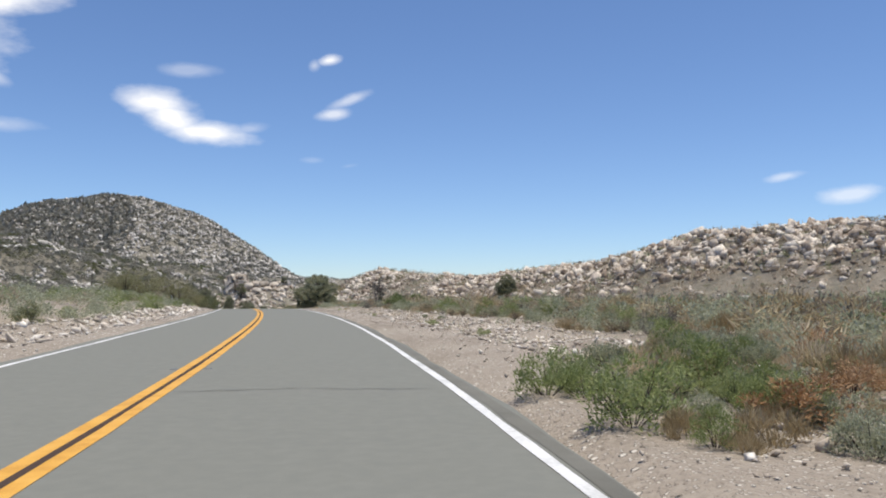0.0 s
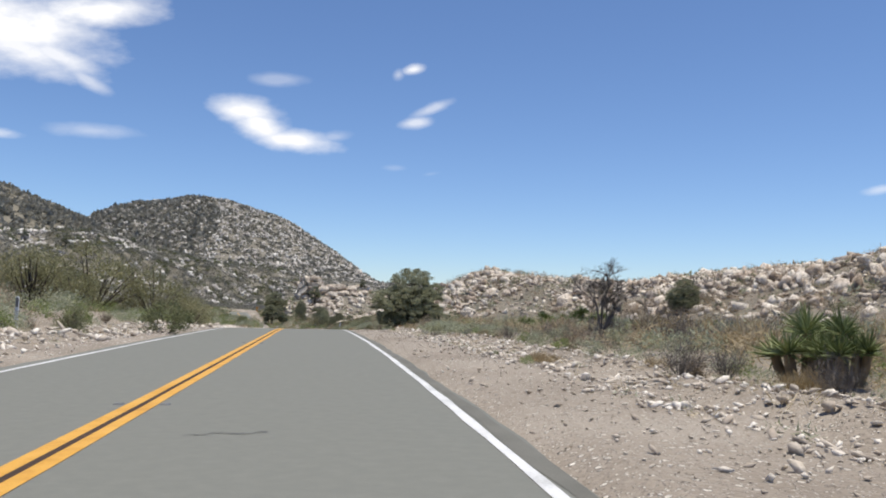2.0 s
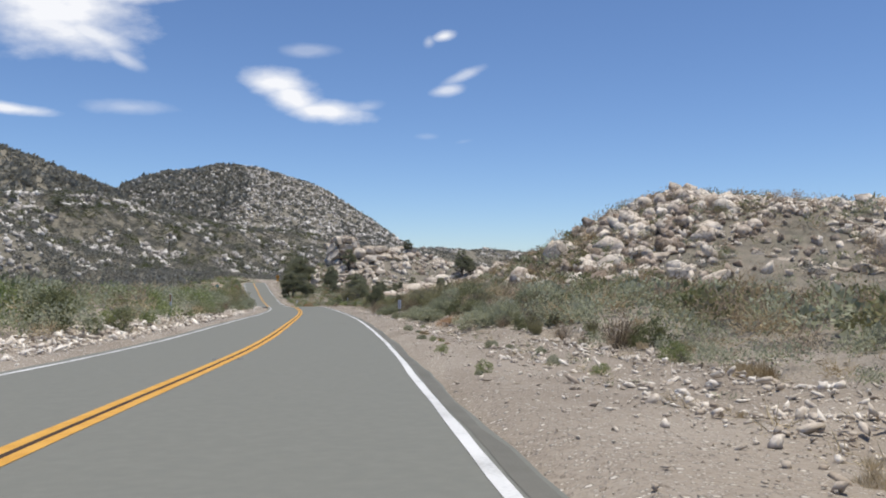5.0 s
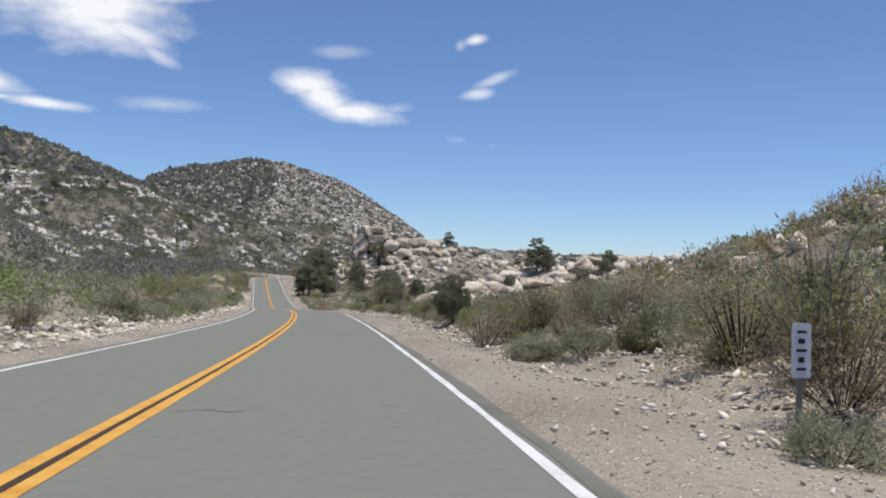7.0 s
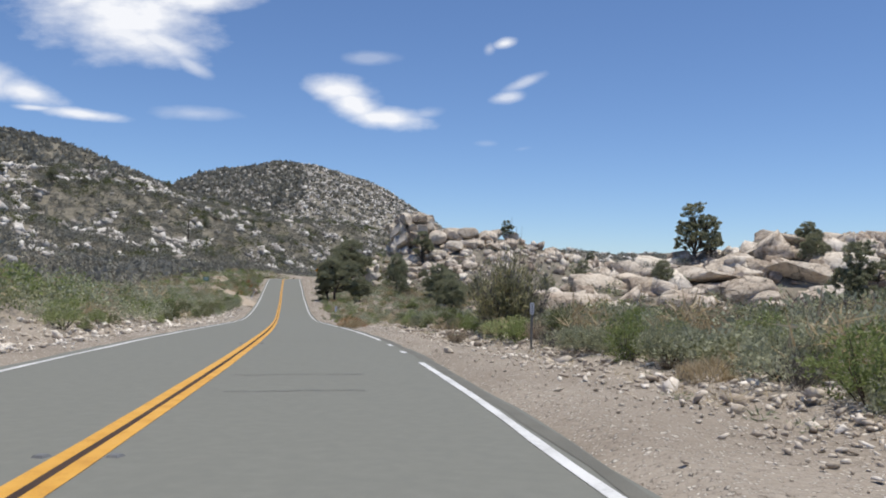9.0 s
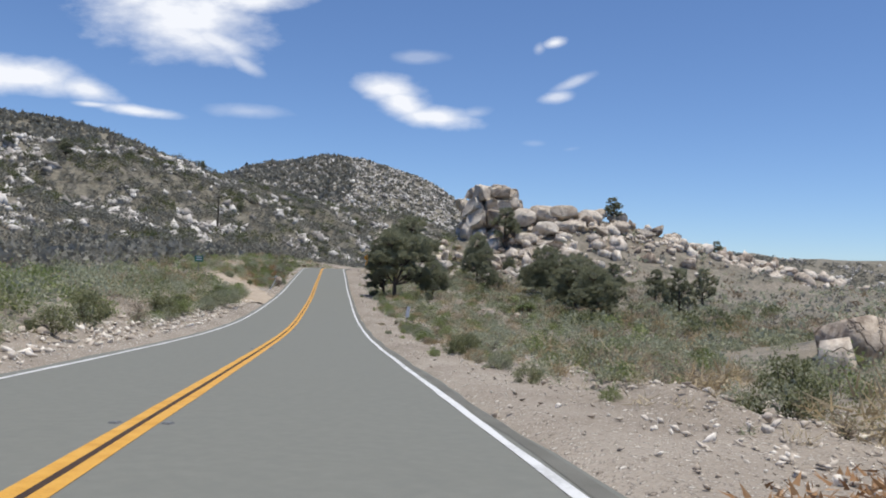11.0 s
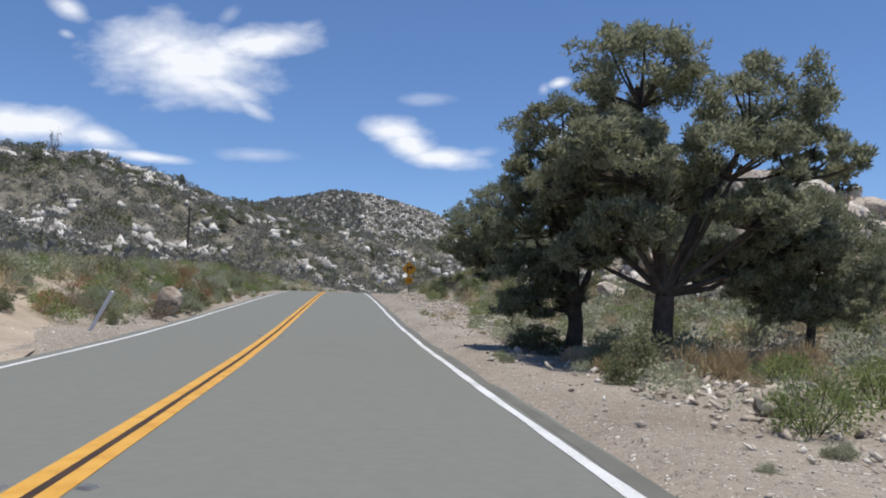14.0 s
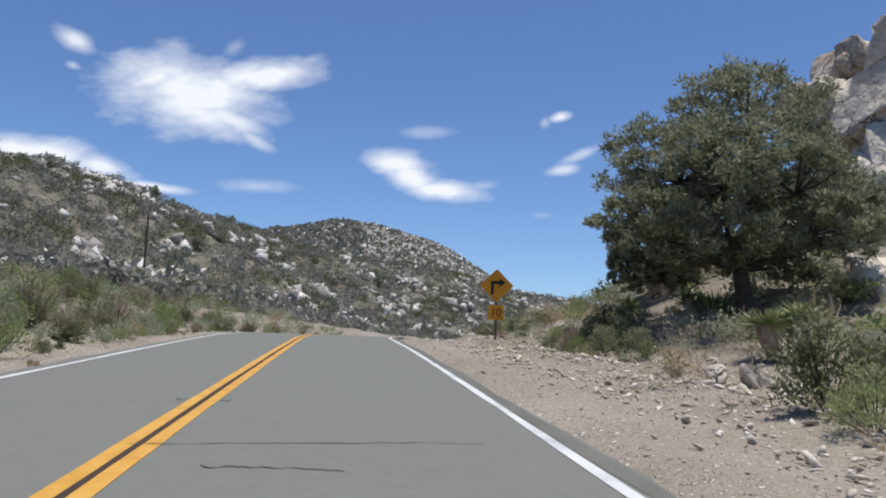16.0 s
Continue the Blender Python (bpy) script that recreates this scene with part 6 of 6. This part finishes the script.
def marker(x, y, z_top, tall, wide, turn, tilt=0.0, label="white reflector panel on a thin roadside post"):
    """Roadside marker: a narrow white panel on a post; faces its own -y."""
    g0 = ground_z(x, y)
    up = z_top - g0
    ob = new("roadside_marker")
    ob.matrix_basis = Matrix.LocRotScale((x, y, g0), Euler((0, tilt, turn)), None)
    tagged(ob, label, "marker", "roadside markers")
    v, f = box(0.05, 0.03, up - 0.02 + 0.2, 0, 0.025, (up - 0.02) / 2 - 0.1)
    part("post", mesh_of("post", v, f, M_POST), ob, "thin steel post")
    v, f = plate(round_rect(wide, tall, 0.03, up - tall / 2), -0.004, 0.008)
    panel = part("panel", mesh_of("panel", v, f, M_PANEL), ob, "white reflective panel")
    for k, (bw, bh) in enumerate(() if tilt else ((0.5, 0.05), (0.34, 0.09), (0.55, 0.05), (0.3, 0.10), (0.5, 0.05))):
        v, f = plate(round_rect(wide * bw, tall * bh, 0.004, up - tall * (0.16 + 0.17 * k)), -0.007, -0.004)
        part("mark", mesh_of("mark", v, f, M_BLACK), panel, "dark unreadable mark")
    return ob


marker(-34.4, 158.6, -1.78, 0.52, 0.19, radians(16))
marker(-78.55, 270.0, -6.25, 0.58, 0.18, radians(23), radians(7), "white reflector panel leaning on a roadside post")
marker(-51.6, 210.4, -3.5, 0.30, 0.10, radians(20))
for x, y, tall, mat, text in [(-23.4, 68.6, 0.95, M_PANEL, "thin white delineator post"), (-43.6, 147.2, 1.2, M_PANEL, "white delineator post with a dark red top")]:
    ob = new("delineator_post")
    ob.matrix_basis = Matrix.Translation((x, y, ground_z(x, y)))
    tagged(ob, text, "post", "delineator posts")
    v, f = plate(round_rect(0.10, tall + 0.2, 0.03, tall / 2 - 0.1), -0.012, 0.012)
    part("post", mesh_of("post", v, f, mat), ob)
    v, f = plate(round_rect(0.09, tall * 0.3, 0.02, tall * 0.82), -0.018, -0.013)
    part("reflector", mesh_of("reflector", v, f, M_RUST if "red" in text else M_POST), ob, "reflector on the post")

sign = new("turn_warning_sign")
sign.matrix_basis = Matrix.LocRotScale((-112.3, 351.5, ground_z(-112.3, 351.5)), Euler((0, 0, radians(14))), None)
tagged(sign, "amber diamond right-turn warning sign with speed plaque", "road sign")
BASE = ground_z(-112.3, 351.5)
LOW = -3.75 - BASE
v, f = box(0.09, 0.09, LOW + 2.4, 0, 0.06, (LOW + 2.4) / 2 - 0.3)
part("post", mesh_of("post", v, f, M_WOOD), sign, "square timber post")
v, f = plate(diamond(0.92, 0.05, LOW + 1.55), -0.004, 0.012)
face = part("diamond_plate", mesh_of("diamond_plate", v, f, M_SIGNFACE), sign, "amber diamond plate")
c = LOW + 1.55
arrow = [(-0.22, c - 0.34), (-0.11, c - 0.34), (-0.11, c + 0.06), (0.10, c + 0.06), (0.10, c - 0.04), (0.34, c + 0.12), (0.10, c + 0.28), (0.10, c + 0.18), (-0.22, c + 0.18)]
v, f = plate(arrow, -0.009, -0.004)
part("arrow", mesh_of("arrow", v, f, M_BLACK), face, "black right-turn arrow")
v, f = plate(round_rect(0.60, 0.56, 0.04, LOW + 0.52), -0.004, 0.012)
plaque = part("plaque", mesh_of("plaque", v, f, M_SIGNFACE), sign, "amber speed plaque")
num = part("number", text_mesh("10", 0.42, M_BLACK), plaque, "black figures")
num.matrix_basis = Matrix.LocRotScale((0, -0.008, LOW + 0.52), Euler((radians(90), 0, 0)), None)

gs = new("green_sign")
gx, gy2 = -106.5, 293.5
gs.matrix_basis = Matrix.LocRotScale((gx, gy2, ground_z(gx, gy2)), Euler((0, 0, radians(12))), None)
tagged(gs, "small green road sign with white bars on a post", "road sign")
v, f = box(0.07, 0.05, 2.3, 0, 0.04, 0.95)
part("post", mesh_of("post", v, f, M_POST), gs, "steel post")
v, f = plate(round_rect(0.80, 0.55, 0.03, 1.85), -0.004, 0.010)
gp = part("plate", mesh_of("plate", v, f, M_GREENSIGN), gs, "green plate")
for k in range(2):
    v, f = plate(round_rect(0.56, 0.09, 0.01, 1.98 - 0.22 * k), -0.008, -0.004)
    part("lettering", mesh_of("lettering", v, f, M_PANEL), gp, "white bar of unreadable lettering")

pole = new("utility_pole")
pole.matrix_basis = Matrix.Translation((-193.0, 437.0, ground_z(-193, 437)))
tagged(pole, "dark wooden utility pole on the slope", "pole")
pv, pf = tube([(0, 0, -0.5), (0, 0, 5), (0, 0, 11)], [0.24, 0.2, 0.16], 8)
part("shaft", bulk("shaft", pv, pf, M_BARK), pole)
v, f = box(1.6, 0.12, 0.14, 0, 0, 10.3)
part("crossarm", mesh_of("crossarm", v, f, M_BARK), pole, "short timber crossarm")

for x, y, tall, tilt in [(-103.7, 302.0, 1.15, 0.55), (-109.4, 312.6, 1.1, 1.0)]:
    ob = new("leaning_post")
    ob.matrix_basis = Matrix.LocRotScale((x, y, ground_z(x, y) - 0.1), Euler((0, tilt, 0)), None)
    v, f = box(0.07, 0.06, tall + 0.2, 0, 0, tall / 2)
    part("stake", mesh_of("stake", v, f, M_PANEL), ob)
    tagged(ob, "leaning white stake beside the dirt track", "post", "stakes")

# a weed-topped thicket and a pale rock on the hummock, growth at the foot of the roadside pines
for kind, x, y, wide, tall in [("dark", -108.7, 313.8, 1.7, 1.4), ("rust", -109.6, 315.0, 2.2, 1.6), ("sage", -106.9, 310.4, 1.9, 1.0), ("brown", -105.4, 307.0, 1.6, 0.9), ("dark", -92.7, 303.2, 1.0, 0.9), ("dark", -93.3, 304.6, 1.3, 0.8), ("straw", -91.6, 301.4, 1.2, 0.5), ("straw", -90.9, 299.9, 1.1, 0.45)]:
    shrub(kind, x, y, wide, tall, rng)
boulder(-106.3, 308.8, ground_z(-106.3, 308.8) + 0.45, 0.9, 0.8, 1.1, 0.4, 0.1, kind=3, label="pale granite boulder on a weedy hummock")
boulder(-88.7, 295.7, ground_z(-88.7, 295.7) + 0.16, 0.75, 0.6, 0.5, 0.9, 0.1, kind=5, label="pale granite boulder beside the gravel shoulder")

# ---- cracks, seams and studs of the road ----
def crack(s, d0, d1, seed, width=0.018):
    g = np.random.RandomState(seed)
    n = 24
    dd = np.linspace(d0, d1, n)
    ss = s + np.cumsum(g.normal(0, 0.03, n)) + 0.12 * np.sin(dd * 1.3 + seed)
    w = width * g.uniform(0.25, 1.0, n)
    x0, y0 = road_at(ss - w, dd)
    x1, y1 = road_at(ss + w, dd)
    z = np.interp(ss, STATION, AXIS[:, 2]) + 0.008
    v = np.vstack([np.stack([x0, y0, z], 1), np.stack([x1, y1, z], 1)])
    return mesh_of("seam", v, [(i, n + i, n + i + 1, i + 1) for i in range(n - 1)], M_TAR)


crng = random.Random(9)
for s, d0, d1 in [(9.5, 0.2, 3.2), (44, 0.9, 2.2), (54, 0.8, 1.5), (150.5, 0.2, 3.4), (149.6, 1.4, 2.6), (163, 0.3, 1.0), (181, 0.3, 3.3), (181.9, 0.2, 2.6), (191, 0.1, 2.4), (190.4, -0.1, 1.5), (194.2, 1.1, 2.1), (197.4, 0.3, 2.0), (197.7, 2.0, 3.3), (206.5, 0.5, 2.2), (208.5, 0.4, 2.3), (218.4, 0.3, 2.2), (218.8, 2.3, 3.1), (271.5, 0.4, 2.4), (272.2, -2.4, -0.6), (294, -0.6, 2.2), (315, 0.8, 2.3), (317, 0.9, 2.0), (324, 0.4, 2.5), (325, 1.0, 2.4), (346, -0.1, 2.8), (345.2, 0.6, 1.6), (336, 1.6, 2.7)]:
    part("seam", crack(s, d0, d1, int(s * 10)), road, "dark tar seam across the lane")
v, f = box(0.10, 0.10, 0.018)
v[[1, 3, 5, 7], :2] *= 0.7
stud_mesh = mesh_of("road_stud", v, f, M_POST)
for s in np.arange(12.3, 372, 14.63):
    for d in (-0.25, 0.25):
        x0, y0 = road_at(s, d)
        stud = part("road_stud", stud_mesh, road)
        stud.matrix_basis = Matrix.Translation((float(x0), float(y0), float(np.interp(s, STATION, AXIS[:, 2])) + 0.009))
